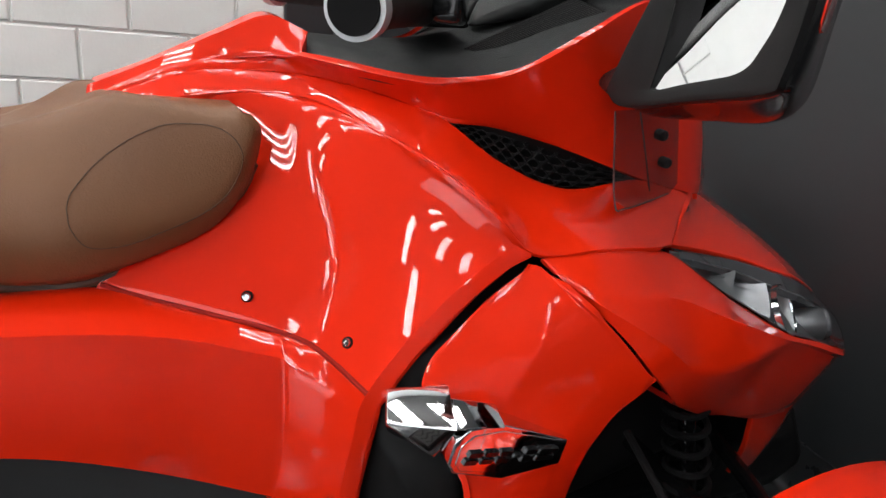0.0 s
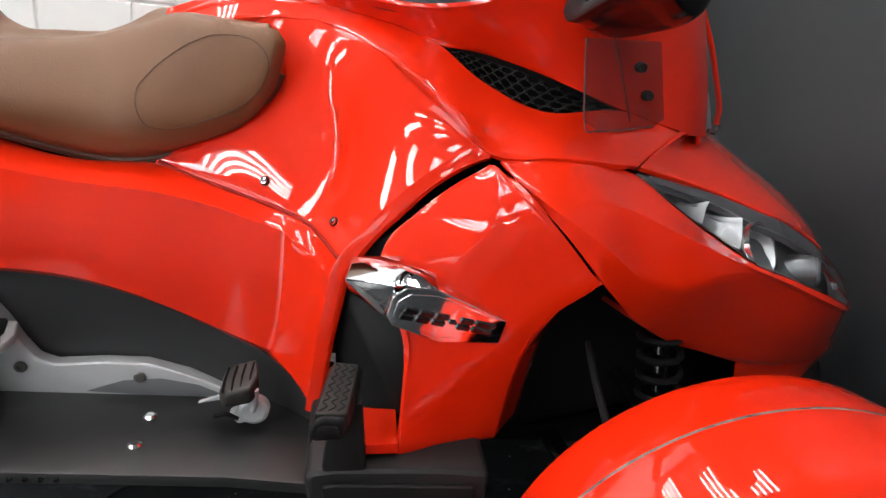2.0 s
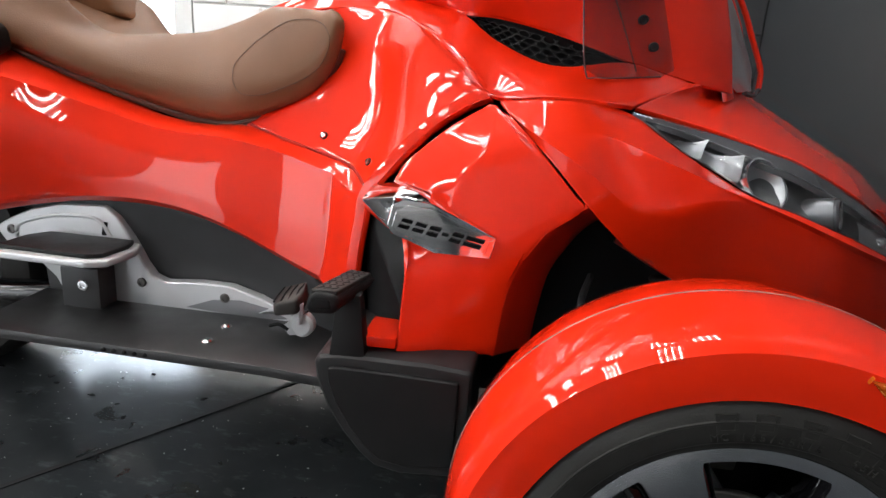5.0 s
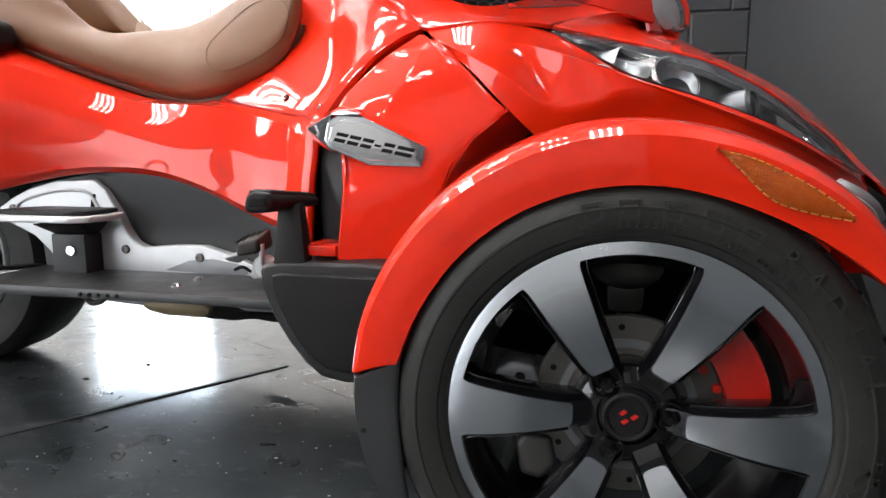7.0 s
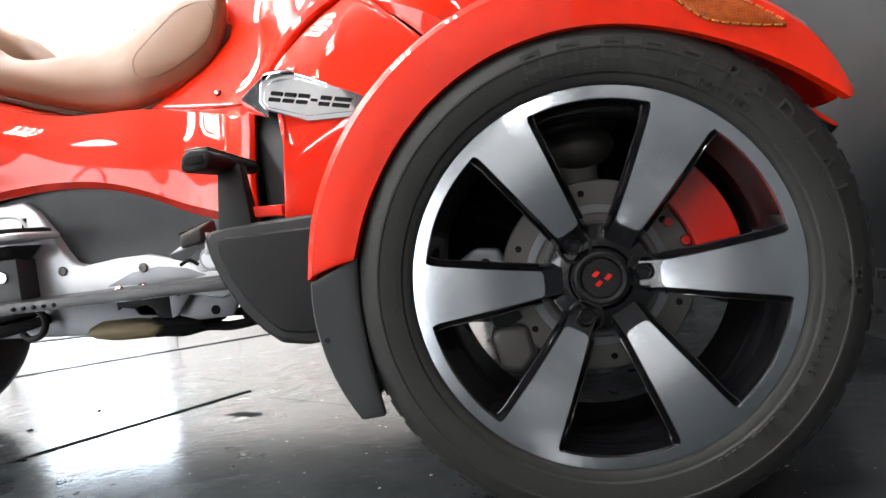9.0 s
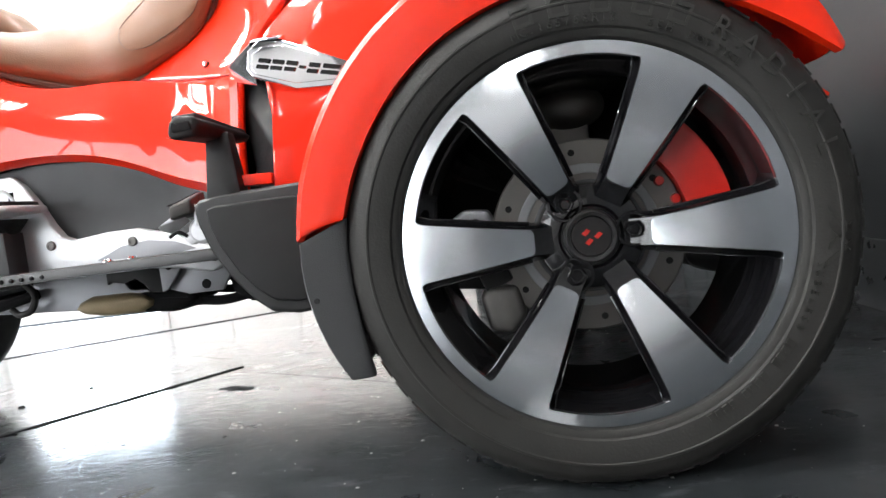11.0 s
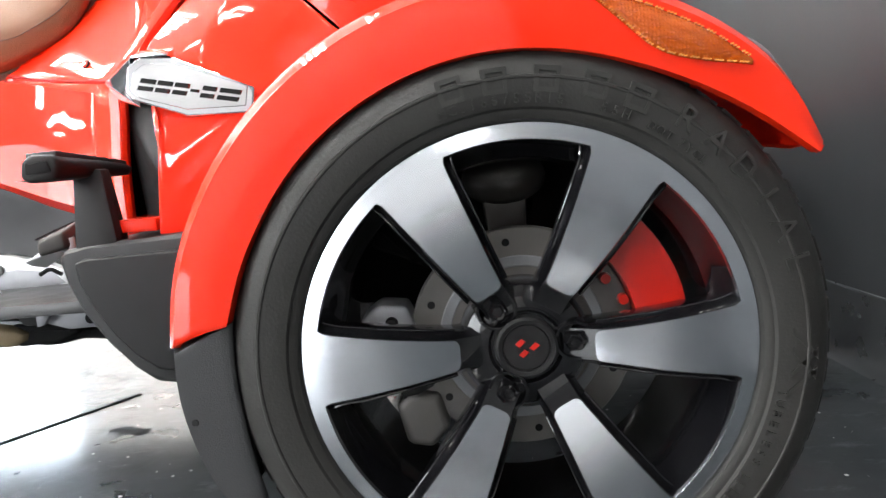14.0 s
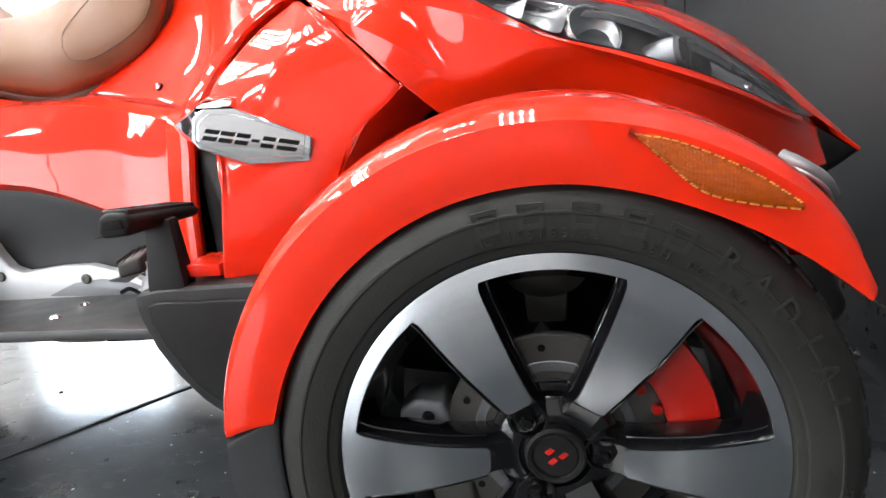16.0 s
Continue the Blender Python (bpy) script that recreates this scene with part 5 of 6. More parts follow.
for side in (False, True):
    pod = part("lamp_pod_lens", panel(pod_grid, (1, -1, 0), .004, .001), LENS, bike, "clear lamp lens in a red rim", flip=side)
    pod.visible_shadow = False
    part("reflector", sheet(pod_grid + np.array([-.012, .014, 0])), LAMP_SILVER, pod, "satin silver reflector", flip=side)
    part("lens_rim", tube(pod_right, .0055, 10, 40), RED, pod, "", flip=side)
    part("lens_rim", tube([pod_right[-1], (.125, .706, .822), pod_left[-1]], .0045, 8, 16), BEZEL, pod, "", flip=side)
both("windscreen", panel(loft([[(-.06, .63, 1.125), (.02, .72, 1.12), (.04, .799, 1.12)], [(-.13, .62, 1.28), (-.07, .71, 1.30), (-.05, .799, 1.31)], [(-.24, .63, 1.45), (-.20, .71, 1.50), (-.19, .799, 1.51)]], 20, 6), (1, 0, .5), .004, .001), SMOKED, bike, "clear windscreen")

# ---- front wheels, fenders and suspension ----
WZ, RC = 0.275, 0.198
PHI = -1.4


def polar(r, a, y):
    return (r * math.cos(radians(a)), y, WZ + r * math.sin(radians(a)))


def sidewall_word(word, r, a0, a1, size):
    """Raised letters set clockwise along an arc of the sidewall."""
    bm = bmesh.new()
    for k, ch in enumerate(word):
        a = radians(a0 + (a1 - a0) * k / max(1, len(word) - 1))
        curve = bpy.data.curves.new("letter", "FONT")
        curve.body, curve.size, curve.align_x, curve.extrude, curve.resolution_u = ch, size, "CENTER", 0.0016, 2
        ob = bpy.data.objects.new("letter", curve)
        me = bpy.data.meshes.new_from_object(ob)
        c, s = math.cos(a), math.sin(a)
        y = -.0085 if r < .23 else -.0095
        me.transform(Matrix(((s, c, 0, r * c), (0, 0, -1, y), (-c, s, 0, WZ + r * s), (0, 0, 0, 1))))
        bm.from_mesh(me)
        bpy.data.objects.remove(ob)
        bpy.data.curves.remove(curve)
        bpy.data.meshes.remove(me)
    return bm_mesh(bm, False)


def arc_plate(r0, r1, a0, a1, y0=-.0100, y1=-.004):
    pts = [(r * math.cos(radians(a)), WZ + r * math.sin(radians(a))) for r, a in ((r0, a0), (r0, a1), (r1, a1), (r1, a0))]
    return prism(pts, y0, y1)


def front_side(flip):
    def turned_face(r):
        """The machined face bulges most at two thirds of the radius."""
        return 2.0 * (r - .155) ** 2 - .0035
    rim_prof = [(.2095, .016), (.2108, .006), (.2098, .0035), *((r, turned_face(r)) for r in (.2085, .206, .203, .200, .197, .1945)), (.1936, .0015), (.1930, .006)]
    wheel = part("wheel", lathe(rim_prof, (0, 0, WZ), "y", 144), ALLOY, bike, "black and machined alloy front wheel with six spokes", flip)
    part("barrel_lip", lathe([(.1932, .004), (.1915, .009), (.1860, .022), (.1800, .032), (.1785, .036)], (0, 0, WZ), "y", 144), WHEEL_BLACK, wheel, "gloss black inner lip", flip)
    part("barrel", lathe([(.1785, .036), (.1765, .045), (.176, .06), (.176, .15), (.2, .165), (.205, .15)], (0, 0, WZ), "y", 96), BARREL, wheel, "", flip)
    for k in range(6):
        a = PHI + 60 * k
        c, s = math.cos(radians(a)), math.sin(radians(a))

        def put(r, w, y):
            return (r * c - w * s, y, WZ + r * s + w * c)
        ro, wo, ri, wi = RC * math.cos(radians(9.8)), RC * math.sin(radians(9.8)), .067, .0145
        face = []
        n = 14
        for i in range(n + 1):
            f = i / n
            r = ri + (ro - ri) * f
            w = wi + (wo - wi) * (f ** 1.04) + .0035 * max(0, (f - .90) / .10) ** 2
            face.append((r, w, turned_face(r)))
        rows = [(ri - .0042, wi * .55), (ri - .0030, wi * .82), (ri - .0012, wi * .95)] + [(r, w) for r, w, _ in face]
        verts, faces = [], []
        for r, w in rows:
            for q in (-1, -.5, 0, .5, 1):
                d = math.hypot(r, w * q)
                k = min(1.0, .1962 / d)
                verts.append(put(r * k, w * q * k, turned_face(d * k) - .0003))
        m = len(rows)
        for q in (-1, -.5, 0, .5, 1):
            q *= 9.8 + 1.0
            verts.append(put(.1972 * math.cos(radians(q)), .1972 * math.sin(radians(q)), turned_face(.1972) - .0003))
        for i in range(m):
            for q in range(4):
                faces.append((5 * i + q, 5 * i + q + 1, 5 * i + 6 + q, 5 * i + 5 + q))
        part("spoke_face", mesh_of(verts, faces, True, 60), ALLOY, wheel, "machined bright spoke face", flip)
        verts, faces = [], []
        for r, w, y in [(.040, .014, .026), (.0605, .0140, .0175), *face, (.1955, .0375, .0025)]:
            d = .045 if r < .15 else .040
            verts += [put(r, -w - .0008, y + .0008), put(r, -w - .0075, y + .012), put(r, -w - .0045, y + d), put(r, w + .0045, y + d), put(r, w + .0075, y + .012), put(r, w + .0008, y + .0008)]
        m = n + 4
        for i in range(m - 1):
            for q in range(6):
                faces.append((6 * i + q, 6 * i + (q + 1) % 6, 6 * i + 6 + (q + 1) % 6, 6 * i + 6 + q))
        ridge = []
        for side in (-1, 1):
            ridge.append(tube([put(r, side * (w + .0072), y + .0105) for r, w, y in face[::2]], .0014, 8, 40))
        part("spoke", joined(mesh_of(verts, faces, True, 50), *ridge), WHEEL_BLACK, wheel, "gloss black spoke", flip)
    hub = [(.0, .030), (.033, .030), (.036, .026), (.044, .026), (.058, .034), (.064, .045), (.064, .075)]
    part("hub", lathe(hub, (0, 0, WZ), "y", 72), WHEEL_BLACK, wheel, "", flip)
    cap = part("centre_cap", lathe([(0, .0225), (.021, .0225), (.0225, .0235), (.0235, .0205), (.027, .0195), (.0295, .022), (.031, .032)], (0, 0, WZ), "y", 64), BLACK, wheel, "black centre cap with three small red marks", flip)
    for ex, ez in ((-.0055, .005), (.0075, .0005), (-.003, -.0055)):
        dia = [(ex - .005, WZ + ez - .001), (ex - .001, WZ + ez - .004), (ex + .005, WZ + ez + .001), (ex + .001, WZ + ez + .004)]
        part("cap_mark", prism(dia, .0216, .023), RED_BRAKE, cap, "", flip)
    for a in (123, 3, 243):
        p = polar(.0458, a, 0)
        lug = part("lug_nut", lathe([(0, .014), (.005, .014), (.0055, .017), (.0085, .016), (.0105, .020), (.0105, .028), (.013, .030), (.013, .04)], (p[0], 0, p[2]), "y", 6), GLOSS, wheel, "", flip)
        part("lug_seat", lathe([(.0145, .030), (.0165, .022), (.019, .022), (.021, .03), (.021, .04)], (p[0], 0, p[2]), "y", 32), GLOSS, wheel, "", flip)
    # tyre
    prof = [(.203, .012), (.2095, .004), (.2115, -.001), (.2155, -.0035), (.219, -.004), (.221, -.0065), (.232, -.009), (.2445, -.0095), (.2455, -.0105), (.2475, -.0105), (.2485, -.009), (.258, -.006), (.2665, .0005), (.272, .007),
            (.2755, .014), (.2785, .026), (.2805, .045), (.2812, .072), (.2805, .1), (.2785, .12), (.2755, .132), (.27, .141), (.25, .152), (.22, .150), (.205, .14)]
    tyre = part("tyre", lathe(prof, (0, 0, WZ), "y", 160), RUBBER, wheel, "worn black rubber tyre with raised lettering", flip)
    # tread blocks on the shoulder
    verts, faces = [], []
    for k in range(60):
        for yy0, yy1, r0, r1, sk in ((.0155, .042, .2775, .2822, 0), (.048, .070, .2822, .2828, 1.6), (.075, .097, .2828, .2822, 3.2), (.103, .130, .2822, .2775, 4.8)):
            a0 = 6 * k + sk
            b0 = len(verts)
            for dr in (-.006, 0.001):
                for a, y, r in ((a0, yy0, r0), (a0 + 4.6, yy0, r0), (a0 + 5.0, yy1, r1), (a0 + .4, yy1, r1)):
                    verts.append(polar(r + dr, a, y))
            for q in range(4):
                faces.append((b0 + q, b0 + (q + 1) % 4, b0 + 4 + (q + 1) % 4, b0 + 4 + q))
            faces.append((b0 + 4, b0 + 5, b0 + 6, b0 + 7))
    part("tread", mesh_of(verts, faces, False), RUBBER, tyre, "", flip)
    if not flip:
        for word, r, a0, a1, size in (("RADIAL", .2372, 52.5, 15.0, .030), ("MC.165/55R15", .2245, 104.5, 78.5, .0125), ("55H", .2245, 69.0, 64.0, .0115), ("DOT", .2245, 58.0, 53.6, .0105),
                                      ("7YCL", .2245, 50.5, 44.5, .0105), ("TUBELESS", .2250, 346.0, 329.0, .011)):
            part("raised_lettering", sidewall_word(word, r, a0, a1, size), LETTER, tyre)
        marks = []
        for k, a in enumerate((101.0, 92.0, 81.5, 71.5, 62.5)):
            marks += [arc_plate(.2335, .2555, a + 2.9, a + 1.9), arc_plate(.2335, .2375, a + 1.9, a - 2.2), arc_plate(.2515, .2555, a + 1.9, a - 2.2), arc_plate(.2375, .2515, a - 1.4, a - 2.2)]
        marks += [arc_plate(.2225, .2310, 325.0 - 2.2 * k, 323.6 - 2.2 * k) for k in range(15) if k % 5 != 4]
        for r0, r1, a in ((.2330, .2545, 1.0), (.2330, .2545, -3.2)):
            for turn in (0, 1):
                ends = [(r0, a - 11 * turn), (r1, a - 5.5), (r1, a - 5.5 - 1.3 * (1 - 2 * turn)), (r0, a - 11 * turn - 1.3 * (1 - 2 * turn))]
                marks.append(prism([(r * math.cos(radians(q)), WZ + r * math.sin(radians(q))) for r, q in ends], -.0100, -.004))
        for mark in marks:
            part("raised_mark", mark, LETTER, tyre)
    # brake disc, caliper and knuckle behind the spokes
    disc = part("brake_disc", lathe([(.060, .066), (.062, .062), (.110, .062), (.112, .064), (.112, .070), (.062, .070)], (0, 0, WZ), "y", 96), STEEL, bike, "drilled steel brake disc", flip)
    part("disc_hat", lathe([(.0, .052), (.048, .052), (.058, .054), (.062, .062), (.062, .075)], (0, 0, WZ), "y", 64), GLOSS, disc, "", flip)
    part("disc_ring", lathe([(.072, .0615), (.073, .0605), (.082, .0605), (.083, .0615)], (0, 0, WZ), "y", 64), CAST, disc, "", flip)
    # holes are not cut: matt black discs carry their shade
    for k in range(12):
        p = polar(.097, 95 + 30 * k, 0)
        part("disc_hole", lathe([(0, .0617), (.0040, .0617), (.0040, .066)], (p[0], 0, p[2]), "y", 12), DEEP, disc, "", flip)

    def arc_block(r0, r1, a0, a1, y0, y1, steps=8):
        pts = [(r0 * math.cos(radians(a0 + (a1 - a0) * i / steps)), WZ + r0 * math.sin(radians(a0 + (a1 - a0) * i / steps))) for i in range(steps + 1)]
        pts += [(r1 * math.cos(radians(a1 + (a0 - a1) * i / steps)), WZ + r1 * math.sin(radians(a1 + (a0 - a1) * i / steps))) for i in range(steps + 1)]
        return prism(pts, y0, y1, .004, 2)
    # added dark sheet that gives the upper spoke gaps their deep shade
    part("spoke_gap_sheet", arc_block(.02, .262, 18, 172, .185, .195, 24), DEEP, bike, "", flip)
    cal = part("caliper_shield", arc_block(.112, .162, 9, 46, .046, .112), RED_BRAKE, bike, "red painted brake caliper cover", flip)
    pp = polar(.106, 16, 0)
    part("caliper_pin", lathe([(0, .056), (.005, .056), (.006, .06), (.006, .07)], (pp[0], 0, pp[2]), "y", 14), RED_BRAKE, cal, "", flip)
    pp = polar(.100, 31, 0)
    part("caliper_pin", lathe([(0, .056), (.005, .056), (.006, .06), (.006, .07)], (pp[0], 0, pp[2]), "y", 14), RED_BRAKE, cal, "", flip)
    part("caliper_bracket", arc_block(.085, .115, 8, 60, .070, .10), CAST, cal, "", flip)
    cal = part("brake_caliper", arc_block(.100, .136, 170, 204, .056, .11, 10), BLACK, bike, "black and grey brake caliper", flip)
    part("caliper_bridge", hull([(x, y, WZ + z) for y in (.052, .10) for x, z in ((-.160, .018), (-.158, .036), (-.140, .048), (-.112, .044), (-.104, .020), (-.118, .010))], .006, 3), CAST, cal, "grey cast caliper bridge", flip)
    # matt black disc for the shade of the hole in the bridge
    part("caliper_hole", lathe([(0, .046), (.005, .046), (.0065, .049), (.0065, .06)], (-.128, 0, WZ + .029), "y", 16), DEEP, cal, "", flip)
    part("caliper_piston_housing", hull([(x, y, WZ + z) for y in (.054, .11) for x, z in ((-.134, -.058), (-.122, -.045), (-.088, -.048), (-.080, -.085), (-.100, -.106), (-.126, -.100))], .009, 3), STEEL, cal, "dark grey caliper housing", flip)
    part("knuckle", hull([polar(.05, 60, .08), polar(.09, 90, .09), polar(.05, 150, .08), polar(.06, 270, .08), polar(.11, 255, .09), polar(.1, 95, .15), polar(.08, 270, .16), polar(.06, 0, .15), polar(.07, 180, .15)], .008), CAST, bike, "", flip)
    dome = [(.046 * math.cos(a) * math.cos(e), .135 - .030 * math.sin(e), WZ + .158 + .030 * math.sin(a) * math.cos(e)) for e in (0, .35, .7, 1.05, 1.4) for a in np.linspace(0, 2 * math.pi, 20, endpoint=False)]
    part("knuckle_arm", joined(hull(dome), hull([(x, y, WZ + z) for y in (.125, .15) for x, z in ((-.022, .10), (.020, .10), (.024, .150), (-.026, .150))], .006, 2)), STEEL, bike, "grey cast steering knuckle arm", flip)
    part("upper_arm", tube([(0, .13, .40), (-.03, .35, .40), (-.05, .58, .40)], .014, 10), GLOSS, bike, "", flip)
    part("upper_arm", tube([(0, .13, .40), (.08, .35, .40), (.14, .58, .40)], .014, 10), GLOSS, bike, "", flip)
    part("lower_arm", tube([(0, .13, .19), (-.08, .38, .21), (-.14, .62, .23)], .018, 10), GLOSS, bike, "", flip)
    part("lower_arm", tube([(0, .13, .19), (.10, .38, .21), (.18, .62, .23)], .018, 10), GLOSS, bike, "", flip)
    # matt black block, added to hide floor glare seen between the spokes
    part("spoke_glare_block", hull([(x, y, z) for y in (.29, .33) for x, z in ((-.215, .205), (-.130, .195), (-.125, .262), (-.150, .292), (-.205, .285))], .008, 2), DEEP, bike, "", flip)
    shock = part("shock_absorber", tube([(-.01, .36, .23), (-.025, .50, .66)], .014, 14), GLOSS, bike, "black coil-over shock absorber", flip)
    spring = [(-.012 - .010 * f + .034 * math.cos(f * 50), .39 + .08 * f + .034 * math.sin(f * 50), .32 + .24 * f) for f in np.linspace(0, 1, 90)]
    part("spring", tube(spring, .006, 6, 180), DEEP, shock, "", flip)
    part("brake_hose", tube([(-.10, .09, .36), (-.16, .18, .42), (-.18, .3, .50), (-.16, .42, .52)], .006, 8), DEEP, bike, "", flip)

    # fender over the wheel
    def r_lip(a):
        return .270 + (max(0, 75 - a) / 45) ** 2 * .036 + max(0, a - 150) / 23 * .006

    def r_top(a):
        return .3425 - (max(0, 50 - a) / 19) ** 2 * .025 - max(0, a - 165) / 8 * .002
    rows = []
    ends = (168.0, 168.4, 170.2, 172.6, 173.6, 174.0, 174.0, 174.0)
    for key in range(8):
        row = []
        for a in np.linspace(ends[key], 31.0 + (0, 0, .4, .6, .8, 0, 0, 0)[key], 15):
            lo, hi = r_lip(a), r_top(a)
            nose = max(0, (60 - a) / 30)
            prof8 = [(lo - .001, .006), (lo, -.0075), (lo + (hi - lo) * .35, -.0098 + .004 * nose), (lo + (hi - lo) * .73, -.0085 + .008 * nose), (lo + (hi - lo) * .90, .010 + .004 * nose), (hi, .050), (hi + .004, .12), (hi - .012, .205 - .05 * nose)]
            row.append(polar(prof8[key][0], a, prof8[key][1]))
        rows.append(row)
    fender = part("fender", panel(fair_rows(loft(rows, 110, 5, (1, 3)), 10), (0, -1, 0)), RED, bike, "glossy red front fender", flip)
    part("fender_seam", tube([polar(r_top(a) + .0034, a, .112) for a in np.linspace(171, 38, 30)], .0026, 6, 90, .4), SEAM_DUST, fender, "dusty seam along the fender crown", flip)
    rows = []
    for key in range(5):
        row = []
        for i in range(7):
            f = i / 6
            a = (168.6, 169.0, 174.2, 174.6, 174.6)[key] + f * (37.0, 36.6, 29.6, 29.2, 29.0)[key]
            lo, hi = .2740 - .003 * math.sin(3 * f) + .012 * f ** 3, .3270 - .013 * f * f
            prof5 = [(lo, .006), (lo + .003, -.001), (hi - .004, -.008), (hi + .006, .03), (hi + .006, .17)]
            row.append(polar(prof5[key][0], a, prof5[key][1]))
        rows.append(row)
    flap = part("mud_flap", panel(loft(rows, 30, 5, (2,)), (0, -1, 0)), TRIM, bike, "dark grey plastic mud flap", flip)
    part("flap_screw", lathe([(0, -.0075), (.003, -.0075), (.004, -.006), (.004, 0)], (polar(.314, 186, 0)[0], 0.0, polar(.314, 186, 0)[2]), "y", 16), BLACK, flap, "", flip)
    # amber side reflector
    top_e = [(.073, .583), (.100, .578), (.130, .566), (.171, .5435), (.2075, .5165)]
    low_e = [(.073, .583), (.0985, .557), (.129, .529), (.166, .5165), (.2065, .509)]
    rows = []
    for f in (0, .12, .5, .88, 1):
        lift = {0: 0.004, .12: -.003, .5: -.0055, .88: -.003, 1: 0.004}[f]
        rows.append([(tx + (lx - tx) * f, -.010 + lift + .006 * (q == 4), tz + (lz - tz) * f) for q, ((tx, tz), (lx, lz)) in enumerate(zip(top_e, low_e))])
    refl = part("side_reflector", panel(loft(rows, 30, 3), (0, -1, 0), .004, .001), AMBER, bike, "amber plastic side marker", flip)
    teeth = []
    for edge_line, inward in ((top_e, -1), (low_e, 1)):
        for q, (px, pz) in enumerate(spline(edge_line, 64)[3:-2]):
            if q % 4 != 3:
                zz = pz + inward * .0022
                teeth.append(prism([(px - .0009, zz - .0006), (px + .0009, zz - .0006), (px + .0009, zz + .0006), (px - .0009, zz + .0006)], -.0142, -.0115))
    part("marker_rim", joined(*teeth), AMBER_EDGE, refl, "pale dashed moulded edge", flip)
    lamp_line = [(.2155, .072, .545), (.226, .062, .5385), (.238, .058, .530), (.249, .060, .520), (.259, .070, .507)]
    part("fender_lamp", tube(lamp_line, .0070, 14, 40), CAST, fender, "small clear lens with a pale rim", flip)
    part("fender_lamp_rim", tube([(x - .001, y - .006, z - .0045) for x, y, z in lamp_line], .0018, 6, 30), LAMP_SILVER, fender, "", flip)
    part("fender_bracket", tube([(-.25, .17, .42), (-.12, .19, .36), (0, .17, .30)], .012, 10), BLACK, fender, "", flip)


front_side(False)
front_side(True)

# rear wheel, swing arm, engine underside and exhaust
rear = part("rear_wheel", lathe([(.0, .70), (.05, .70), (.06, .74), (.17, .75), (.19, .71), (.2, .70), (.2, .90), (.0, .90)], (-1.72, 0, .30), "y", 64), GLOSS, bike, "black rear wheel")
part("rear_tyre", lathe([(.19, .705), (.20, .692), (.24, .685), (.275, .69), (.292, .71), (.298, .74), (.30, .80), (.298, .86), (.292, .89), (.275, .91), (.24, .915), (.20, .908), (.19, .895)], (-1.72, 0, .30), "y", 96), RUBBER, rear)
both("exhaust_pipe", tube([(-1.85, .635, .268), (-1.66, .625, .262), (-1.48, .622, .266), (-1.32, .625, .280), (-1.18, .650, .285)], .031, 22), GLOSS, bike, "glossy black exhaust pipe")
part("rear_rim", lathe([(.176, .698), (.180, .690), (.190, .688), (.196, .694), (.198, .704)], (-1.72, 0, .30), "y", 72), CAST, rear, "silver rim edge")
both("frame_plate", prism([(-1.32, .287), (-.955, .289), (-.960, .268), (-.945, .246), (-.905, .242), (-.885, .222), (-.95, .205), (-1.32, .228)], .62, .635, .004), CAST, bike, "grey cast frame plate")
both("frame_bracket", prism([(-.982, .293), (-.85, .293), (-.843, .262), (-.848, .232), (-.885, .236), (-.898, .256), (-.915, .268), (-.945, .262), (-.974, .268), (-.982, .262)], .598, .612, .003), BLACK, bike, "black shaped bracket under the board")
both("frame_gusset", prism([(-.838, .300), (-.773, .303), (-.824, .240), (-.838, .236)], .566, .576, .002), CAST, bike, "grey triangular gusset")
# matt black disc painting the hole's inner shade
both("gusset_hole", lathe([(0, .5645), (.006, .5645), (.0065, .568)], (-.816, 0, .286), "y", 14), DEEP, bike)
both("hole_plate", prism([(-.80, .303), (-.69, .303), (-.682, .270), (-.712, .224), (-.79, .224), (-.83, .238)], .583, .593, .003), CAST, bike, "grey frame plate with a round hole")
# matt black disc in place of a cut, shaded hole
both("plate_hole", lathe([(0, .5815), (.010, .5815), (.011, .586)], (-.747, 0, .241), "y", 20), DEEP, bike)
# matt black block filling the dark area between hole plate and scoop
both("front_dark_block", hull([(-.71, .60, .300), (-.55, .60, .300), (-.55, .60, .20), (-.66, .60, .19), (-.70, .60, .215), (-.71, .70, .300), (-.55, .70, .300), (-.55, .70, .20), (-.66, .70, .19)], .008), DEEP, bike)
both("lower_hose", tube([(-.93, .645, .205), (-.86, .64, .196), (-.80, .64, .203), (-.74, .64, .198), (-.66, .64, .207)], .011, 10), DEEP, bike)
both("lower_hose", tube([(-1.45, .60, .252), (-1.33, .60, .238), (-1.24, .60, .246), (-1.16, .61, .262)], .012, 10), DEEP, bike)
both("hose_loop", tube([(-1.18, .60, .290), (-1.155, .595, .262), (-1.165, .592, .230), (-1.195, .592, .222), (-1.215, .595, .236)], .0075, 10), RUBBER, bike)
both("engine_cover", hull([(-1.15, .68, .32), (-.6, .66, .34), (-.6, .68, .245), (-1.0, .70, .240), (-1.15, .78, .32), (-.6, .78, .34), (-.6, .78, .23), (-1.0, .78, .23)], .015, 3), DEEP, bike)
can = [(-1.072, .217), (-1.062, .232), (-1.035, .242), (-.945, .241), (-.905, .233), (-.885, .219), (-.89, .204), (-.92, .192), (-1.01, .193), (-1.055, .203)]
part("exhaust_can", hull([(-.975 + (x + .975) * (.82 + .18 * g), y, .2175 + (z - .2175) * g) for y, g in ((.600, .35), (.602, .62), (.609, .84), (.620, .96), (.635, 1), (.72, 1), (.74, .5)) for x, z in can]), TAN, bike, "tan heat-stained exhaust canister")
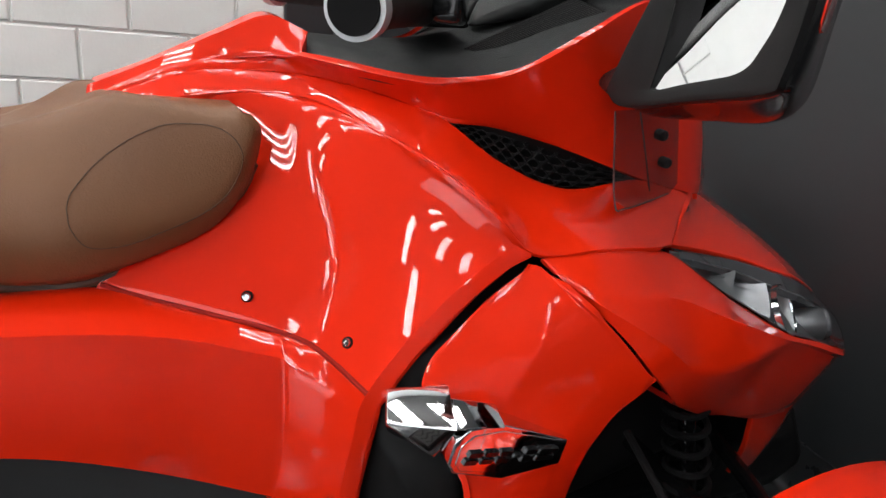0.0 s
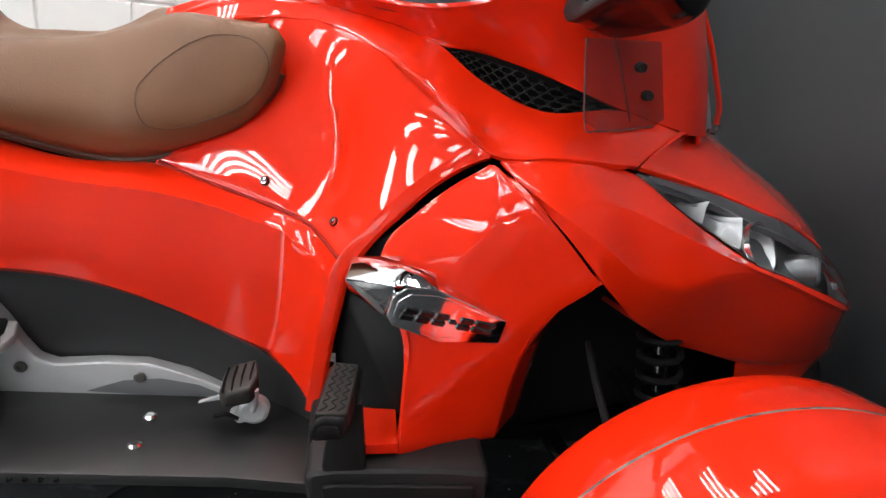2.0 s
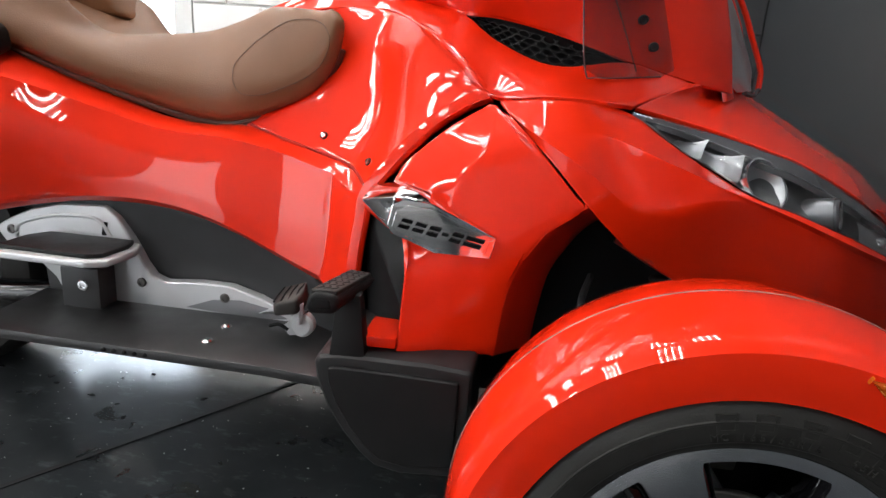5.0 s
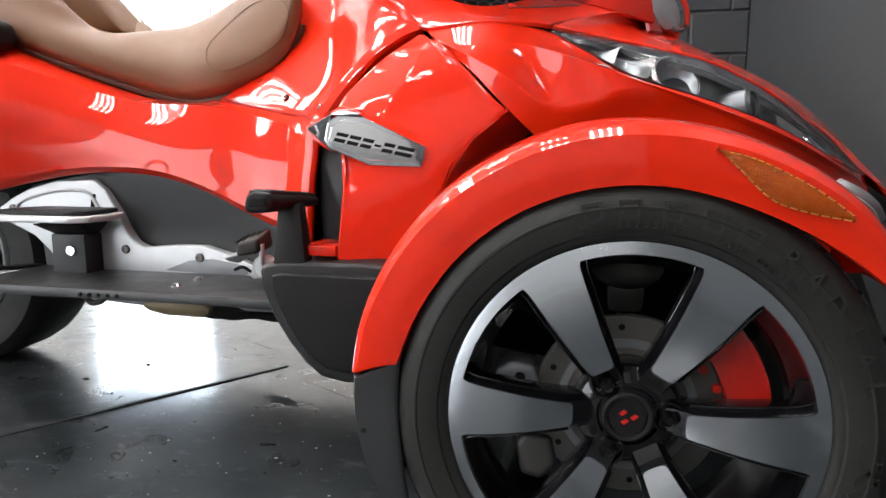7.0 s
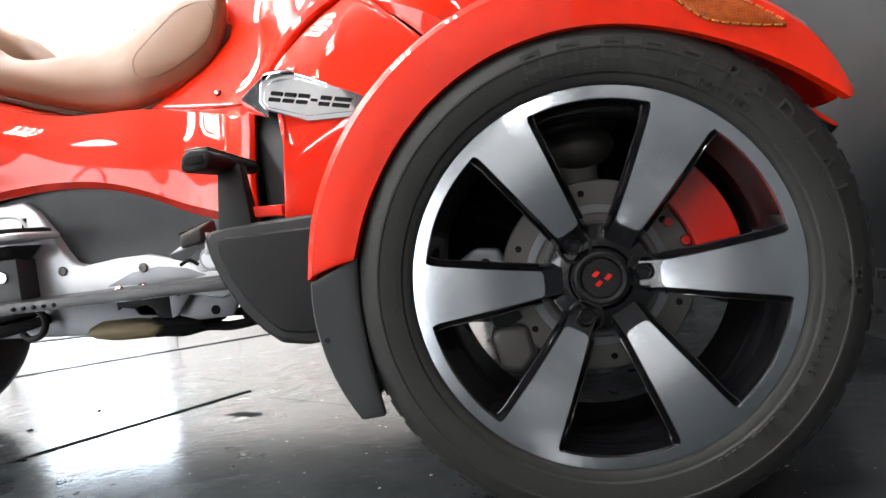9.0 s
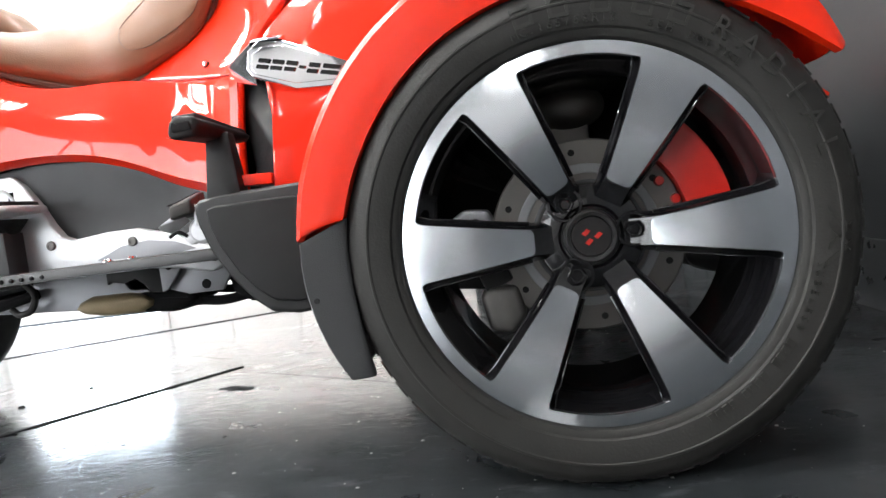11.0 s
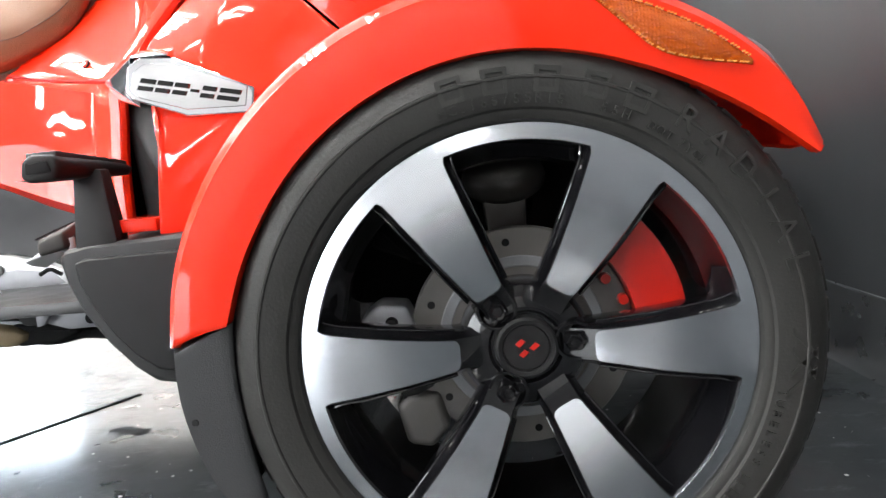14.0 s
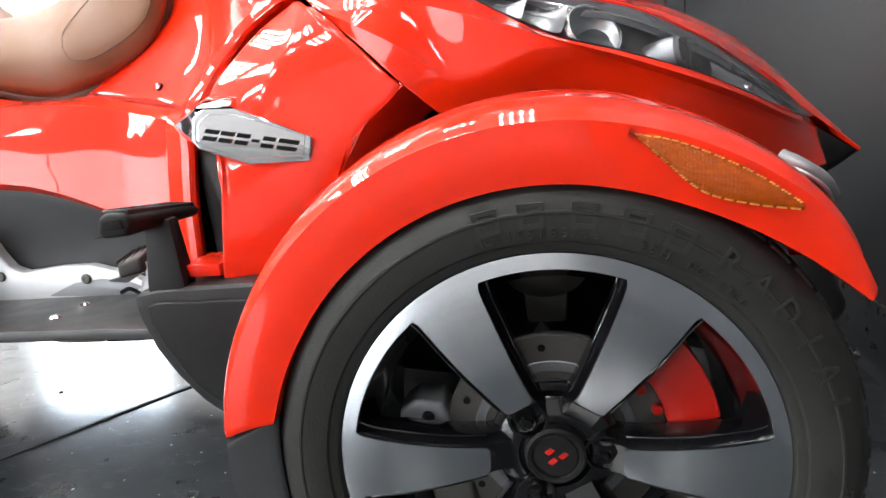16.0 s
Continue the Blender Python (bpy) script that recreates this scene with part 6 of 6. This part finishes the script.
part("can_end", hull([(x, y, z) for y in (.612, .73) for x, z in ((-.925, .238), (-.86, .236), (-.80, .228), (-.79, .208), (-.84, .192), (-.92, .191))], .014, 3), DEEP, bike)
# unseen dark blocks, added to cut off the bright reflection in the floor
part("rear_glare_block", hull([(-1.66, 1.0, .235), (-1.66, 1.2, .235), (-1.05, 1.0, .222), (-1.05, 1.2, .222), (-1.66, 1.0, .42), (-1.66, 1.2, .42), (-1.05, 1.0, .42), (-1.05, 1.2, .42)], .01), DEEP, bike)
part("belly_glare_block", hull([(-1.10, .78, .29), (-1.10, .85, .226), (-1.10, 1.16, .222), (-1.10, 1.22, .29), (-.52, .78, .29), (-.52, .85, .226), (-.52, 1.16, .222), (-.52, 1.22, .29)], .006), DEEP, bike)
both("front_glare_block", hull([(-.50, .56, .26), (-.48, .60, .19), (-.50, .799, .18), (.18, .60, .19), (.18, .799, .18), (.24, .56, .26), (.24, .799, .26), (-.52, .799, .26)], .008), DEEP, bike)
# ---- block wall: courses of painted blocks, as pieces ----
def block_mesh(w, h=0.19):
    bm = bmesh.new()
    d, b = 0.014, 0.005
    o = [(-w / 2, -h / 2), (w / 2, -h / 2), (w / 2, h / 2), (-w / 2, h / 2)]
    i = [(-w / 2 + b, -h / 2 + b), (w / 2 - b, -h / 2 + b), (w / 2 - b, h / 2 - b), (-w / 2 + b, h / 2 - b)]
    vo = [bm.verts.new((x, d, z)) for x, z in o]
    vm = [bm.verts.new((x, 0.004, z)) for x, z in o]
    vi = [bm.verts.new((x, 0.0, z)) for x, z in i]
    bm.faces.new(vi)
    for q in range(4):
        r = (q + 1) % 4
        bm.faces.new((vi[q], vi[r], vm[r], vm[q]))
        bm.faces.new((vm[q], vm[r], vo[r], vo[q]))
    return bm_mesh(bm, False)


LONG, HIGH = 0.373, 0.19
full_white, full_dark = block_mesh(LONG - 0.009, HIGH - 0.009), block_mesh(LONG - 0.009, HIGH - 0.009)
full_white.materials.append(WHITE_WALL)
full_dark.materials.append(DARK_WALL)


def lay_block(x, z, me):
    ob = new("block", me)
    ob.location = (x, WALL_Y, z)
    ob.parent = wall_north
    ob.matrix_parent_inverse = Matrix.Translation(-WHERE[wall_north])


for course in range(13):
    z = 0.1675 + HIGH * (course - 0)
    bond = -1.087 if course % 2 else -0.914
    x = bond - 7 * LONG
    while x < WALL_X - 0.02:
        a, c = x, min(x + LONG, WALL_X)
        x += LONG
        if z - HIGH / 2 < DOOR_TOP:
            if a >= DOOR_L - .03 and c <= DOOR_R + .03:
                continue
            a, c = (DOOR_R, c) if a < DOOR_R < c and a > DOOR_L else (a, DOOR_L) if a < DOOR_L < c else (a, c)
        cuts = [a, PAINT_X, c] if a + 0.03 < PAINT_X < c - 0.03 else [a, c]
        for p, q in zip(cuts, cuts[1:]):
            dark = (p + q) / 2 > PAINT_X
            if q - p > LONG - 0.001:
                me = full_dark if dark else full_white
            else:
                me = block_mesh(q - p - (0.009 if len(cuts) == 2 else 0.0045), HIGH - 0.009)
                me.materials.append(DARK_WALL if dark else WHITE_WALL)
            lay_block((p + q) / 2, z, me)

band = part("paint_band", box(PAINT_X, WALL_X - .001, WALL_Y + .0085, WALL_Y + .0119, .002, TOP - .002, 0), DARK_WALL, wall_north)

# grit and flecks on the floor
rng = random.Random(5)
verts, faces = [], []
for k in range(1500):
    gx, gy = rng.uniform(-2.4, 0.5), rng.uniform(-0.9, 0.9)
    r = 0.0006 + 0.0022 * rng.random() ** 3
    b0 = len(verts)
    for q in range(5):
        a = q * 1.2566 + rng.random() * 0.6
        verts.append((gx + r * math.cos(a) * rng.uniform(.6, 1.6), gy + r * math.sin(a), 0.0004))
    verts.append((gx, gy, 0.0004 + r * 0.5))
    faces += [(b0 + q, b0 + (q + 1) % 5, b0 + 5) for q in range(5)]
tagged(part("floor_grit", mesh_of(verts, faces, False), DUST), "pale grit and dust flecks scattered over the dark floor", "grit", kind="stuff")


def chip(x, y, a, w, h, label):
    ob = part("floor_debris", hull([(x - w, y, .0), (x - .4 * w, y + h, .0), (x + w, y + .4 * h, .0), (x + .5 * w, y - h, .0), (x - .5 * w, y - .6 * h, .004), (x + .4 * w, y + .3 * h, .005)], .0008), DEEP)
    return tagged(ob, label, "debris", "floor debris")


chip(-1.290, .660, 0, .011, .005, "small black rubber scrap lying on the floor")
chip(-1.207, .794, 0, .008, .003, "thin dark scrap lying on the floor")
